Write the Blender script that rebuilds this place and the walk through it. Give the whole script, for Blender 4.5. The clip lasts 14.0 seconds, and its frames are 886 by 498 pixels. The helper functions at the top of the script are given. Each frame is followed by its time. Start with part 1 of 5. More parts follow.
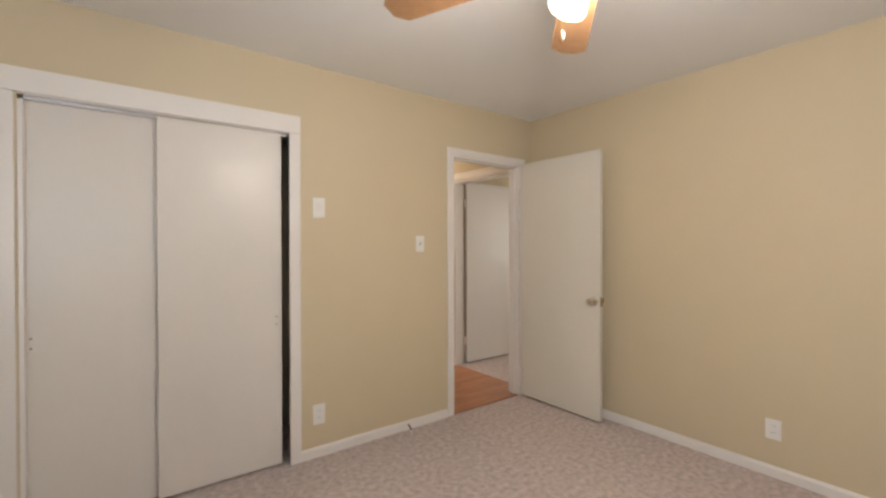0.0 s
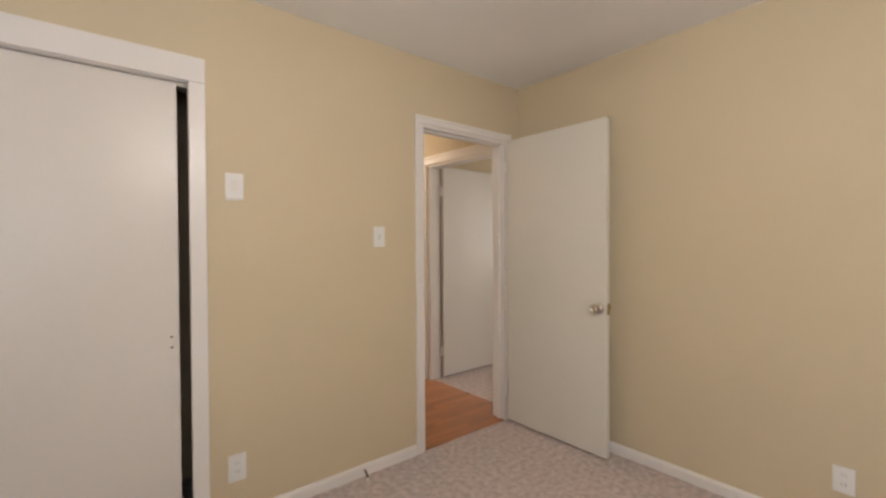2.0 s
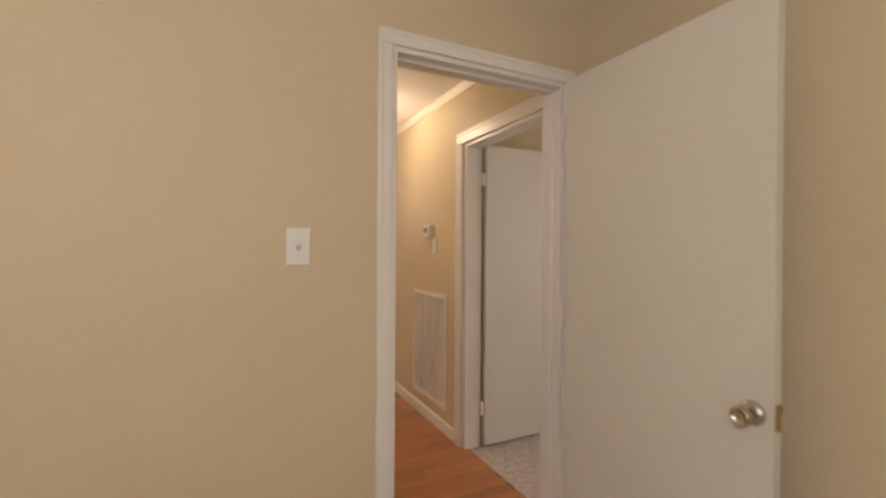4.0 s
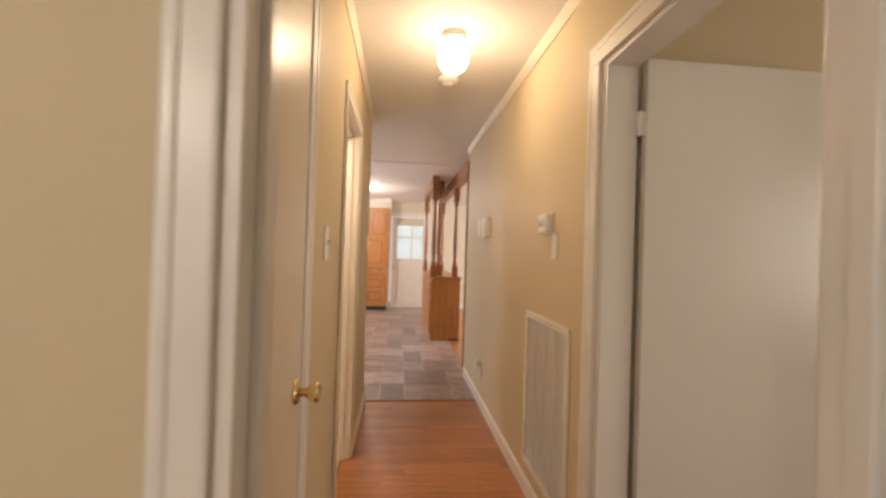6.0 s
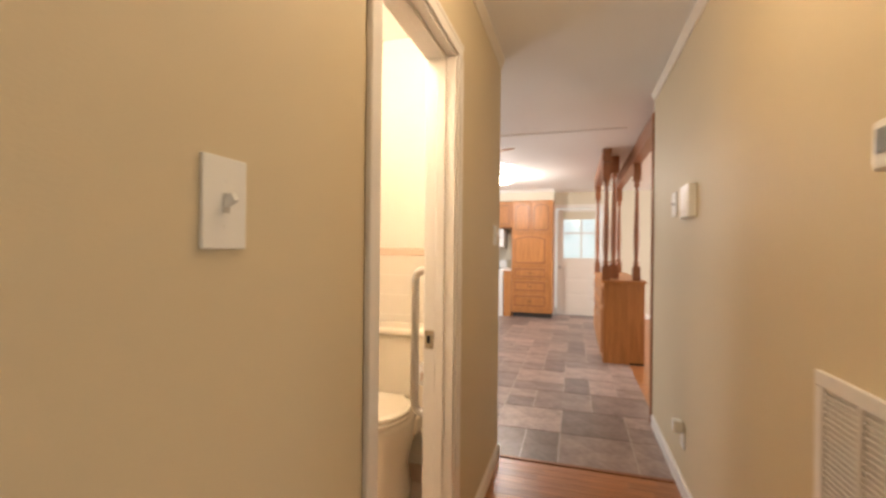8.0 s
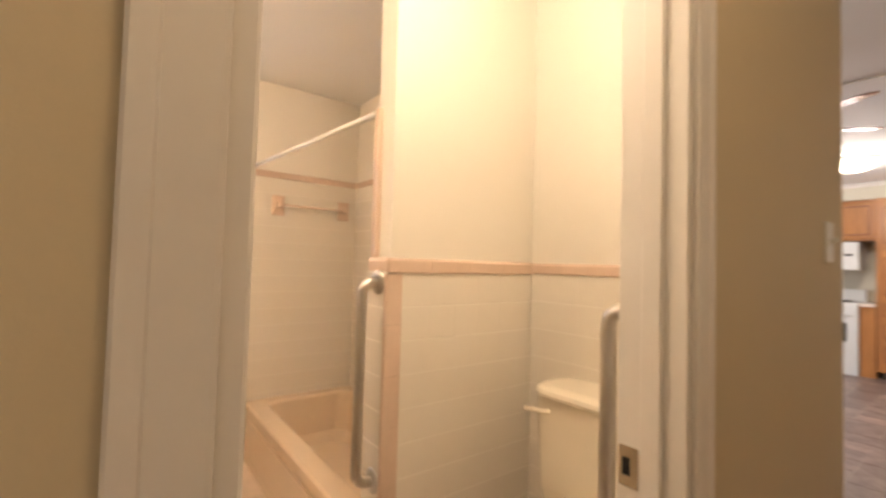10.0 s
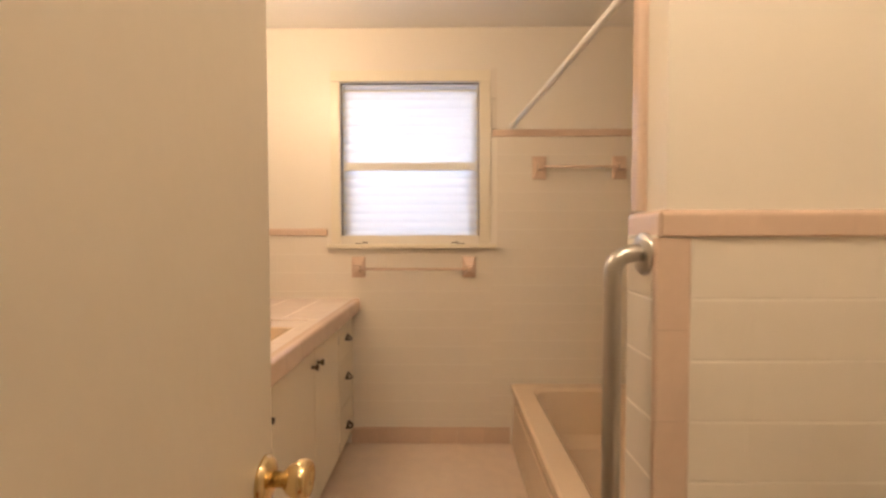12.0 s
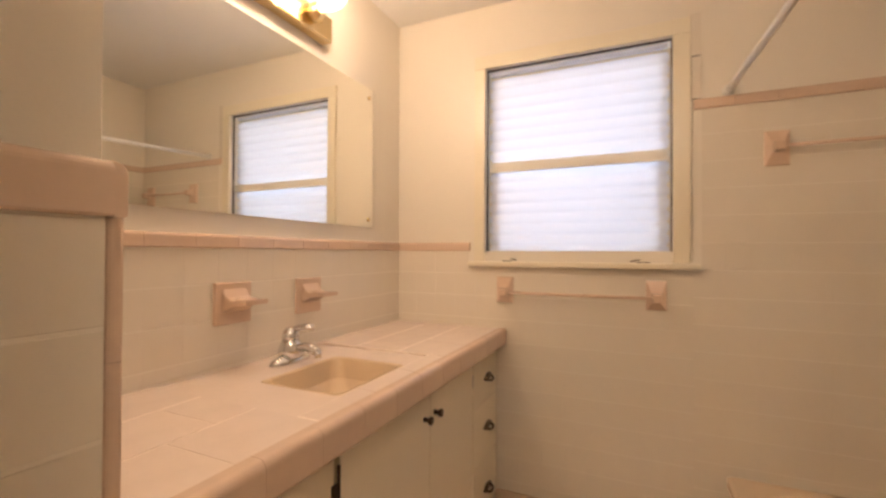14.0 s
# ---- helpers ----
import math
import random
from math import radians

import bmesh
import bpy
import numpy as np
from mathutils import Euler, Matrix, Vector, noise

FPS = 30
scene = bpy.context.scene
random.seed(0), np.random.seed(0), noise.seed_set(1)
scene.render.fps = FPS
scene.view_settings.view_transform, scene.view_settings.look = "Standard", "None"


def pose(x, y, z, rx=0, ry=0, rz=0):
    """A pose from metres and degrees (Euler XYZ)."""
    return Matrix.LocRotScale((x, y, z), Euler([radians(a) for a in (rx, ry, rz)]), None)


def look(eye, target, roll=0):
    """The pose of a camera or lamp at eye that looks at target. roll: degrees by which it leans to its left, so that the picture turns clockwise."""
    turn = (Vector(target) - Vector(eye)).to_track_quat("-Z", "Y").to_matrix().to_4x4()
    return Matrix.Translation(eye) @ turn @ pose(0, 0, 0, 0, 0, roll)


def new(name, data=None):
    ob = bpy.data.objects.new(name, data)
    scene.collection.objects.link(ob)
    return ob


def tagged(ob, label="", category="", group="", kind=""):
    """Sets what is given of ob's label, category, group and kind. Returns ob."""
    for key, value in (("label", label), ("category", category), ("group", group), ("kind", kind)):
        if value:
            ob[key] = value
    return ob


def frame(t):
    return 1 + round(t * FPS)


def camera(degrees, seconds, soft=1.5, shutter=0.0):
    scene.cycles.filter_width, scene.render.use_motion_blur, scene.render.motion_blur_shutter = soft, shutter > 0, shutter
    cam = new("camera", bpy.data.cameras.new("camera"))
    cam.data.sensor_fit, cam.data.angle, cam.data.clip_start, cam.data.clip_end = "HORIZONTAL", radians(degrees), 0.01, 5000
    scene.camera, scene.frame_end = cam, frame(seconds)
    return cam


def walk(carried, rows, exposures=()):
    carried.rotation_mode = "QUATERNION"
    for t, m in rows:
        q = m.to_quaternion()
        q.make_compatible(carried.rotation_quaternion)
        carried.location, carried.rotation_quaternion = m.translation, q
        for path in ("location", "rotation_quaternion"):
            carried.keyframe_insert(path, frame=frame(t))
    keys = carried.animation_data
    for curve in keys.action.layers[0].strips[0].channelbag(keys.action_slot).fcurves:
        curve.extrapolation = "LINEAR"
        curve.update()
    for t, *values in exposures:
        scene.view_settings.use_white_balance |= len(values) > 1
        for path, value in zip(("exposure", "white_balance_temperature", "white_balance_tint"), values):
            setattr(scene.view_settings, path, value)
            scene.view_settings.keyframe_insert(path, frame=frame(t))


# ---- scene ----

cam = camera(91.4, 14.0, soft=2.6, shutter=0.5)
PATH = [
    (0, (0.196, -0.147, 1.329), (1.405, 1.446, 1.313), -0.1),
    (0.5, (0.268, -0.068, 1.315), (1.504, 1.505, 1.303), 0.05),
    (1, (0.363, 0.038, 1.305), (1.622, 1.592, 1.295), 0.2),
    (1.5, (0.509, 0.188, 1.303), (1.781, 1.731, 1.286), 0.0),
    (2, (0.69, 0.346, 1.304), (1.962, 1.889, 1.276), -0.3),
    (2.2, (0.779, 0.411, 1.291), (2.045, 1.958, 1.27), -0.4),
    (4.3, (1.893, 1.225, 1.345), (2.712, 3.049, 1.352), 0.3),
    (4.5, (1.941, 1.329, 1.332), (2.721, 3.17, 1.356), 0.1),
    (5, (2.155, 1.579, 1.332), (2.753, 3.487, 1.366), 0.4),
    (5.5, (2.337, 1.817, 1.316), (2.736, 3.777, 1.339), 1.3),
    (6, (2.462, 2.076, 1.31), (2.665, 4.066, 1.326), 1.8),
    (6.5, (2.567, 2.332, 1.286), (2.555, 4.332, 1.288), 2.1),
    (7, (2.645, 2.624, 1.261), (2.45, 4.614, 1.253), 1.7),
    (7.5, (2.654, 2.926, 1.275), (2.273, 4.89, 1.266), 1.4),
    (8, (2.643, 3.22, 1.271), (2.059, 5.132, 1.276), 0.6),
    (8.5, (2.631, 3.468, 1.248), (1.817, 5.295, 1.282), 0.2),
    (8.7, (2.597, 3.62, 1.224), (1.699, 5.406, 1.277), 0.3),
    (10.8, (2.417, 4.204, 1.299), (0.538, 4.889, 1.318), 2.0),
    (11, (2.342, 4.25, 1.302), (0.423, 4.817, 1.305), 2.0),
    (11.5, (2.223, 4.335, 1.28), (0.24, 4.589, 1.239), 0.9),
    (12, (2.085, 4.401, 1.239), (0.086, 4.382, 1.177), -0.1),
    (12.5, (1.919, 4.431, 1.222), (-0.066, 4.203, 1.159), -0.5),
    (13, (1.764, 4.462, 1.234), (-0.182, 4.005, 1.176), -0.5),
    (13.5, (1.643, 4.464, 1.229), (-0.251, 3.822, 1.206), -0.3),
    (14, (1.557, 4.467, 1.228), (-0.263, 3.638, 1.247), 0.3),
]
walk(cam, [(t, look(eye, target, roll)) for t, eye, target, roll in PATH],
     [(0.0, 0.38, 5950, 8), (2.2, 0.3, 6000, 10), (4.3, 0.16, 6500, 11), (5.5, 0.18, 6650, 11), (6.5, 0.4, 6750, 9), (7.6, 0.46, 6500, 7), (8.7, 0.34, 6450, 8), (10.8, -0.24, 6350, 8),
      (12.0, -0.46, 6550, 10), (13.0, -0.50, 6450, 12), (14.0, -0.62, 6450, 12)])

# ---- world and lights ----
world = bpy.data.worlds.new("world")
scene.world = world
world.use_nodes = True
wn = world.node_tree
sky = wn.nodes.new("ShaderNodeTexSky")
sky.sky_type, sky.sun_disc = "NISHITA", False
sky.sun_elevation, sky.sun_rotation = radians(45), radians(200)
wn.links.new(sky.outputs[0], wn.nodes["Background"].inputs[0])
wn.nodes["Background"].inputs[1].default_value = 0.12



def lamp(name, kind, at, power, colour, size=0.1, size_y=None, target=None, spread=180):
    data = bpy.data.lights.new(name, kind)
    data.energy, data.color = power, colour
    if kind == "AREA":
        data.shape = "RECTANGLE"
        data.size, data.size_y = size, size_y or size
        data.spread = radians(spread)
    else:
        data.shadow_soft_size = size
    ob = new(name, data)
    ob.matrix_world = look(at, target) if target else Matrix.Translation(at)
    return ob


lamp("bedroom_window_light", "AREA", (-0.35, -2.42, 1.45), 26, (0.87, 0.91, 1.0), 1.5, 1.2, (-0.35, 0, 4.0), 125)
# added fill from an assumed west window, brightens the door and right wall
lamp("bedroom_side_fill_light", "AREA", (-1.42, -1.2, 1.45), 18, (0.94, 0.94, 1.0), 1.5, 1.1, (0, -1.0, 2.4), 140)
lamp("fan_light", "POINT", (1.25, 0.56, 1.99), 27, (1.0, 0.87, 0.79), 0.09)
lamp("hall_light", "POINT", (2.712, 4.306, 2.31), 8.6, (1.0, 0.71, 0.48), 0.08)
lamp("second_bedroom_window_light", "AREA", (6.32, 2.0, 1.45), 26, (1.0, 0.88, 0.76), 1.5, 1.1, (3.2, 3.0, 1.35))
lamp("bath_window_light", "AREA", (-0.8, 4.18, 1.66), 10.5, (0.82, 0.88, 1.0), 0.9, 1.0, (1, 4.18, 1.4))
lamp("bath_ceiling_glow", "POINT", (1.9, 4.6, 2.3), 21, (1.0, 0.77, 0.57), 0.12)
lamp("kitchen_window_light", "AREA", (-1.56, 9.0, 1.5), 60, (0.9, 0.9, 1.0), 1.6, 1.1, (0, 9.0, 1.3))
lamp("living_window_light", "AREA", (7.06, 9.4, 1.4), 100, (1.0, 0.91, 0.85), 2.4, 1.4, (4, 9.4, 1.3))
lamp("kitchen_ceiling_light_glow", "POINT", (1.55, 10.0, 2.2), 42, (1.0, 0.88, 0.80), 0.12)
for bulb_x in (0.28, 0.5, 0.72):
    lamp("vanity_light_glow", "POINT", (bulb_x, 3.47, 2.2), 7.8, (1.0, 0.69, 0.47), 0.045)

# ---- materials ----


def mat(name, colour, rough=0.6, metal=0.0, var=0.08, scale=3.0, grain=120.0, bump=0.05, spec=0.5, contrast=1.0, stretch=(1, 1, 1),
        emit=0.0, glow=None, island=0.0, coat=0.0, dirt=None):
    m = bpy.data.materials.new(name)
    m.use_nodes = True
    t = m.node_tree
    b = t.nodes["Principled BSDF"]
    b.inputs["Roughness"].default_value = rough
    b.inputs["Metallic"].default_value = metal
    b.inputs["Specular IOR Level"].default_value = spec
    b.inputs["Coat Weight"].default_value = coat
    co = t.nodes.new("ShaderNodeTexCoord")
    mp = t.nodes.new("ShaderNodeMapping")
    mp.inputs["Scale"].default_value = stretch
    t.links.new(co.outputs["Object"], mp.inputs[0])
    big = t.nodes.new("ShaderNodeTexNoise")
    big.inputs["Scale"].default_value = scale
    big.inputs["Detail"].default_value = 5
    fine = t.nodes.new("ShaderNodeTexNoise")
    fine.inputs["Scale"].default_value = grain
    fine.inputs["Detail"].default_value = 3
    for n in (big, fine):
        t.links.new(mp.outputs[0], n.inputs["Vector"])
    mix = t.nodes.new("ShaderNodeMixRGB")
    dark = dirt or tuple(c * (1 - 2 * var) for c in colour)
    light = tuple(min(1, c * (1 + var)) for c in colour)
    mix.inputs[1].default_value, mix.inputs[2].default_value = (*dark, 1), (*light, 1)
    ramp = t.nodes.new("ShaderNodeMath")
    ramp.operation = "MULTIPLY_ADD"
    ramp.inputs[1].default_value, ramp.inputs[2].default_value = 0.4, 0.0
    add = t.nodes.new("ShaderNodeMath")
    add.operation = "ADD"
    t.links.new(fine.outputs["Fac"], ramp.inputs[0])
    half = t.nodes.new("ShaderNodeMath")
    half.operation = "MULTIPLY"
    half.inputs[1].default_value = 0.85
    t.links.new(big.outputs["Fac"], half.inputs[0])
    t.links.new(half.outputs[0], add.inputs[0])
    t.links.new(ramp.outputs[0], add.inputs[1])
    level = t.nodes.new("ShaderNodeMath")
    level.operation, level.use_clamp = "MULTIPLY_ADD", True
    level.inputs[1].default_value, level.inputs[2].default_value = contrast, 0.625 * (1 - contrast)
    t.links.new(add.outputs[0], level.inputs[0])
    t.links.new(level.outputs[0], mix.inputs[0])
    out = mix.outputs[0]
    if island:
        info = t.nodes.new("ShaderNodeObjectInfo")
        geo = t.nodes.new("ShaderNodeNewGeometry")
        s = t.nodes.new("ShaderNodeMath")
        s.operation = "ADD"
        t.links.new(info.outputs["Random"], s.inputs[0])
        t.links.new(geo.outputs["Random Per Island"], s.inputs[1])
        f = t.nodes.new("ShaderNodeMath")
        f.operation = "FRACT"
        t.links.new(s.outputs[0], f.inputs[0])
        ma = t.nodes.new("ShaderNodeMath")
        ma.operation = "MULTIPLY_ADD"
        ma.inputs[1].default_value, ma.inputs[2].default_value = island * 2, 1 - island
        t.links.new(f.outputs[0], ma.inputs[0])
        hs = t.nodes.new("ShaderNodeHueSaturation")
        t.links.new(ma.outputs[0], hs.inputs["Value"])
        t.links.new(out, hs.inputs["Color"])
        out = hs.outputs[0]
    t.links.new(out, b.inputs["Base Color"])
    if bump:
        bp = t.nodes.new("ShaderNodeBump")
        bp.inputs["Strength"].default_value = bump
        bp.inputs["Distance"].default_value = 0.01
        t.links.new(fine.outputs["Fac"], bp.inputs["Height"])
        t.links.new(bp.outputs[0], b.inputs["Normal"])
    if emit:
        b.inputs["Emission Color"].default_value = (*(glow or colour), 1)
        b.inputs["Emission Strength"].default_value = emit
    return m


M_WALL = mat("beige_wall_paint", (0.625, 0.53, 0.357), 0.55, var=0.03, scale=1.6, grain=220, bump=0.05, spec=0.3)
M_BATHWALL = mat("cream_bath_paint", (0.79, 0.74, 0.65), 0.35, var=0.02, scale=2, grain=200, bump=0.03)
M_KWALL = mat("pale_kitchen_paint", (0.66, 0.62, 0.50), 0.6, var=0.03, grain=200, bump=0.03)
M_CEIL = mat("ceiling_paint", (0.86, 0.855, 0.835), 0.8, var=0.03, scale=1.2, grain=160, bump=0.08)
M_TRIM = mat("white_trim_paint", (0.79, 0.755, 0.705), 0.3, var=0.03, scale=4, grain=60, bump=0.03)
M_DOOR = mat("white_door_paint", (0.71, 0.67, 0.605), 0.33, var=0.03, scale=2.5, grain=90, bump=0.025, stretch=(1, 1, 0.4))
M_BEDDOOR = mat("ivory_door_paint", (0.705, 0.675, 0.59), 0.33, var=0.03, scale=2.5, grain=90, bump=0.025, stretch=(1, 1, 0.4))
M_CREAMDOOR = mat("cream_door_paint", (0.72, 0.645, 0.51), 0.28, var=0.03, scale=2.5, grain=90, bump=0.02, stretch=(1, 1, 0.4))
M_GLOSSDOOR = mat("semigloss_door_paint", (0.72, 0.655, 0.54), 0.17, var=0.03, scale=2.5, grain=90, bump=0.012, stretch=(1, 1, 0.4))
M_CARPET = mat("beige_carpet", (0.65, 0.56, 0.52), 0.95, var=0.2, contrast=2.0, scale=30, grain=160, bump=1.0, spec=0.1)
M_LAM = mat("laminate_plank", (0.41, 0.168, 0.06), 0.3, contrast=1.8, var=0.28, scale=3, grain=22, bump=0.02, stretch=(1.2, 16, 16), island=0.16)
M_VINYL = mat("slate_vinyl", (0.30, 0.232, 0.205), 0.36, var=0.3, contrast=2.1, scale=7, grain=26, bump=0.06, island=0.38, dirt=(0.17, 0.125, 0.105))
M_VGROUT = mat("vinyl_joint", (0.50, 0.43, 0.39), 0.6, var=0.1, grain=80)
M_OAK = mat("oak_wood", (0.46, 0.2, 0.065), 0.38, contrast=1.6, var=0.22, scale=2.5, grain=18, bump=0.03, stretch=(14, 14, 1.2), island=0.06)
M_DKOAK = mat("dark_oak_wood", (0.29, 0.115, 0.05), 0.35, var=0.22, scale=2.5, grain=18, bump=0.03, stretch=(14, 14, 1.2))
M_BLADE = mat("fan_blade_wood", (0.40, 0.22, 0.10), 0.35, var=0.2, scale=3, grain=25, bump=0.02, stretch=(8, 8, 2))
M_CROWN = mat("cream_crown_paint", (0.74, 0.68, 0.57), 0.4, var=0.03, scale=4, grain=60, bump=0.03)
M_NICKEL = mat("worn_nickel", (0.60, 0.54, 0.45), 0.24, 1.0, var=0.12, bump=0.02)
M_BRASS = mat("polished_brass", (0.80, 0.63, 0.35), 0.18, 1.0, var=0.08, bump=0.01)
M_STEEL = mat("brushed_steel", (0.55, 0.53, 0.50), 0.28, 1.0, var=0.06, scale=20, grain=300, bump=0.02)
M_CHROME = mat("chrome", (0.75, 0.75, 0.76), 0.08, 1.0, var=0.03, bump=0.0)
M_PLASTIC = mat("white_plastic", (0.80, 0.79, 0.75), 0.3, var=0.02, bump=0.01)
M_DARK = mat("dark_void", (0.012, 0.010, 0.009), 0.9, var=0.1)
M_BRONZE = mat("aged_bronze", (0.09, 0.065, 0.045), 0.4, 0.8, var=0.2, bump=0.03)
M_SLOT = mat("dark_slot", (0.05, 0.045, 0.04), 0.6, var=0.05)
M_SHADE = mat("shaded_plastic", (0.5, 0.48, 0.44), 0.5, var=0.03, bump=0.0)
M_TILE = mat("white_glazed_tile", (0.80, 0.742, 0.645), 0.08, var=0.015, scale=9, grain=40, bump=0.012, island=0.005, coat=0.6)
M_GROUT = mat("cream_grout", (0.80, 0.75, 0.66), 0.6, var=0.03, grain=260, bump=0.05)
M_PINK = mat("tan_glazed_tile", (0.69, 0.525, 0.41), 0.14, var=0.05, scale=12, grain=50, bump=0.015, island=0.035)
M_CTILE = mat("blush_counter_tile", (0.80, 0.675, 0.59), 0.2, var=0.05, scale=10, grain=60, bump=0.012, island=0.02)
M_CGROUT = mat("pale_counter_grout", (0.80, 0.70, 0.61), 0.8, var=0.05, grain=200)
M_TUB = mat("tan_tub_enamel", (0.75, 0.60, 0.44), 0.12, var=0.03, scale=3, bump=0.005)
M_SINK = mat("bisque_sink_enamel", (0.70, 0.55, 0.38), 0.12, var=0.03, bump=0.005)
M_BFLOOR = mat("blush_bath_floor", (0.74, 0.61, 0.50), 0.35, var=0.08, scale=14, grain=140, bump=0.04)
M_PORC = mat("bisque_porcelain", (0.80, 0.73, 0.60), 0.1, var=0.015, bump=0.004)
M_VANITY = mat("cream_cabinet_paint", (0.80, 0.74, 0.60), 0.28, var=0.03, scale=3, grain=70, bump=0.02)
M_MIRROR = mat("mirror_silver", (0.90, 0.90, 0.86), 0.01, 1.0, var=0.0, bump=0.0)
M_GLOBE = mat("lit_opal_glass", (0.9, 0.85, 0.75), 0.3, var=0.0, bump=0.0, emit=9.0, glow=(1.0, 0.80, 0.55))
M_BULB = mat("lit_bulb", (0.95, 0.9, 0.8), 0.3, var=0.0, bump=0.0, emit=14.0, glow=(1.0, 0.78, 0.50))
M_OUT = mat("bright_outdoors", (0.8, 0.85, 0.9), 0.9, var=0.0, bump=0.0, emit=2.2, glow=(0.74, 0.81, 1.0))
M_GARDEN = mat("hazy_garden", (0.5, 0.55, 0.5), 0.9, var=0.5, scale=2.0, bump=0.0, emit=0.62, glow=(0.88, 0.93, 0.95))
M_LCD = mat("grey_display", (0.22, 0.24, 0.25), 0.2, var=0.05, bump=0.0)
M_STOVE = mat("white_enamel", (0.78, 0.78, 0.76), 0.2, var=0.03, bump=0.0)
M_BLACK = mat("black_glass", (0.02, 0.02, 0.022), 0.12, var=0.02, bump=0.0)
M_BRKHALL = mat("worn_brass", (0.62, 0.46, 0.22), 0.25, 1.0, var=0.15, bump=0.02)


def glass(name, colour, rough):
    m = mat(name, colour, rough, var=0.0, bump=0.0)
    m.node_tree.nodes["Principled BSDF"].inputs["Transmission Weight"].default_value = 1.0
    m.node_tree.nodes["Principled BSDF"].inputs["IOR"].default_value = 1.45
    return m


M_GLASS = glass("clear_glass", (0.95, 0.97, 0.97), 0.02)


def translucent(name, colour):
    m = bpy.data.materials.new(name)
    m.use_nodes = True
    t = m.node_tree
    b = t.nodes["Principled BSDF"]
    b.inputs["Base Color"].default_value = (*colour, 1)
    b.inputs["Roughness"].default_value = 0.5
    tr = t.nodes.new("ShaderNodeBsdfTranslucent")
    tr.inputs[0].default_value = (*colour, 1)
    mx = t.nodes.new("ShaderNodeMixShader")
    mx.inputs[0].default_value = 0.32
    t.links.new(b.outputs[0], mx.inputs[1])
    t.links.new(tr.outputs[0], mx.inputs[2])
    t.links.new(mx.outputs[0], t.nodes["Material Output"].inputs[0])
    return m


M_SLAT = translucent("white_blind_vinyl", (0.80, 0.84, 0.95))

# ---- mesh helpers ----


def box(bm, x0, x1, y0, y1, z0, z1, bevel=0.0, seg=2, m=None, mi=0):
    mx = Matrix.Translation(((x0 + x1) / 2, (y0 + y1) / 2, (z0 + z1) / 2)) @ Matrix.Diagonal((x1 - x0, y1 - y0, z1 - z0, 1))
    r = bmesh.ops.create_cube(bm, size=1, matrix=(m @ mx) if m else mx)
    faces = {f for v in r["verts"] for f in v.link_faces}
    for f in faces:
        f.material_index = mi
    if bevel:
        edges = list({e for v in r["verts"] for e in v.link_edges})
        bmesh.ops.bevel(bm, geom=edges, offset=bevel, segments=seg, profile=0.6, affect="EDGES", clamp_overlap=True)
    return bm


def rod(bm, p0, p1, r0, r1=None, n=16, caps=True):
    p0, p1 = Vector(p0), Vector(p1)
    d = p1 - p0
    q = d.to_track_quat("Z", "Y").to_matrix().to_4x4()
    bmesh.ops.create_cone(bm, cap_ends=caps, segments=n, radius1=r0, radius2=r0 if r1 is None else r1, depth=d.length,
                          matrix=Matrix.Translation((p0 + p1) / 2) @ q)
    return bm


def lathe(bm, profile, m=None, n=24, sx=1.0, sy=1.0):
    """Turn a profile of (radius, height) round the z axis."""
    m = m or Matrix()
    rings = []
    for r, z in profile:
        if r < 1e-5:
            rings.append([bm.verts.new(m @ Vector((0, 0, z)))])
        else:
            rings.append([bm.verts.new(m @ Vector((r * sx * math.cos(2 * math.pi * i / n), r * sy * math.sin(2 * math.pi * i / n), z))) for i in range(n)])
    for a, b in zip(rings, rings[1:]):
        for i in range(n):
            j = (i + 1) % n
            if len(a) == 1 and len(b) > 1:
                bm.faces.new((a[0], b[j], b[i]))
            elif len(b) == 1 and len(a) > 1:
                bm.faces.new((a[i], a[j], b[0]))
            elif len(a) > 1:
                bm.faces.new((a[i], a[j], b[j], b[i]))
    for ends in (rings[0], rings[-1]):
        if len(ends) > 2:
            bm.faces.new(ends)
    bmesh.ops.recalc_face_normals(bm, faces=bm.faces)
    return bm


def tube(bm, pts, r, n=12, steps=6):
    """A bent tube whose corners are rounded."""
    pts = [Vector(p) for p in pts]
    line = [pts[0]]
    for a, b, c in zip(pts, pts[1:], pts[2:]):
        k = min((a - b).length, (c - b).length, 0.07) * 0.8
        s, e = b + (a - b).normalized() * k, b + (c - b).normalized() * k
        for i in range(steps + 1):
            u = i / steps
            line.append((1 - u) ** 2 * s + 2 * u * (1 - u) * b + u * u * e)
    line.append(pts[-1])
    rings = []
    side = (pts[1] - pts[0]).cross(pts[2] - pts[1]).normalized() if len(pts) > 2 else Vector((0, 0, 1))
    for i, p in enumerate(line):
        d = (line[min(i + 1, len(line) - 1)] - line[max(i - 1, 0)]).normalized()
        side = (side - d * side.dot(d)).normalized()
        up = d.cross(side)
        rings.append([bm.verts.new(p + side * (r * math.cos(2 * math.pi * k / n)) + up * (r * math.sin(2 * math.pi * k / n))) for k in range(n)])
    for a, b in zip(rings, rings[1:]):
        for i in range(n):
            j = (i + 1) % n
            bm.faces.new((a[i], a[j], b[j], b[i]))
    bm.faces.new(rings[0][::-1])
    bm.faces.new(rings[-1])
    bmesh.ops.recalc_face_normals(bm, faces=bm.faces)
    return bm


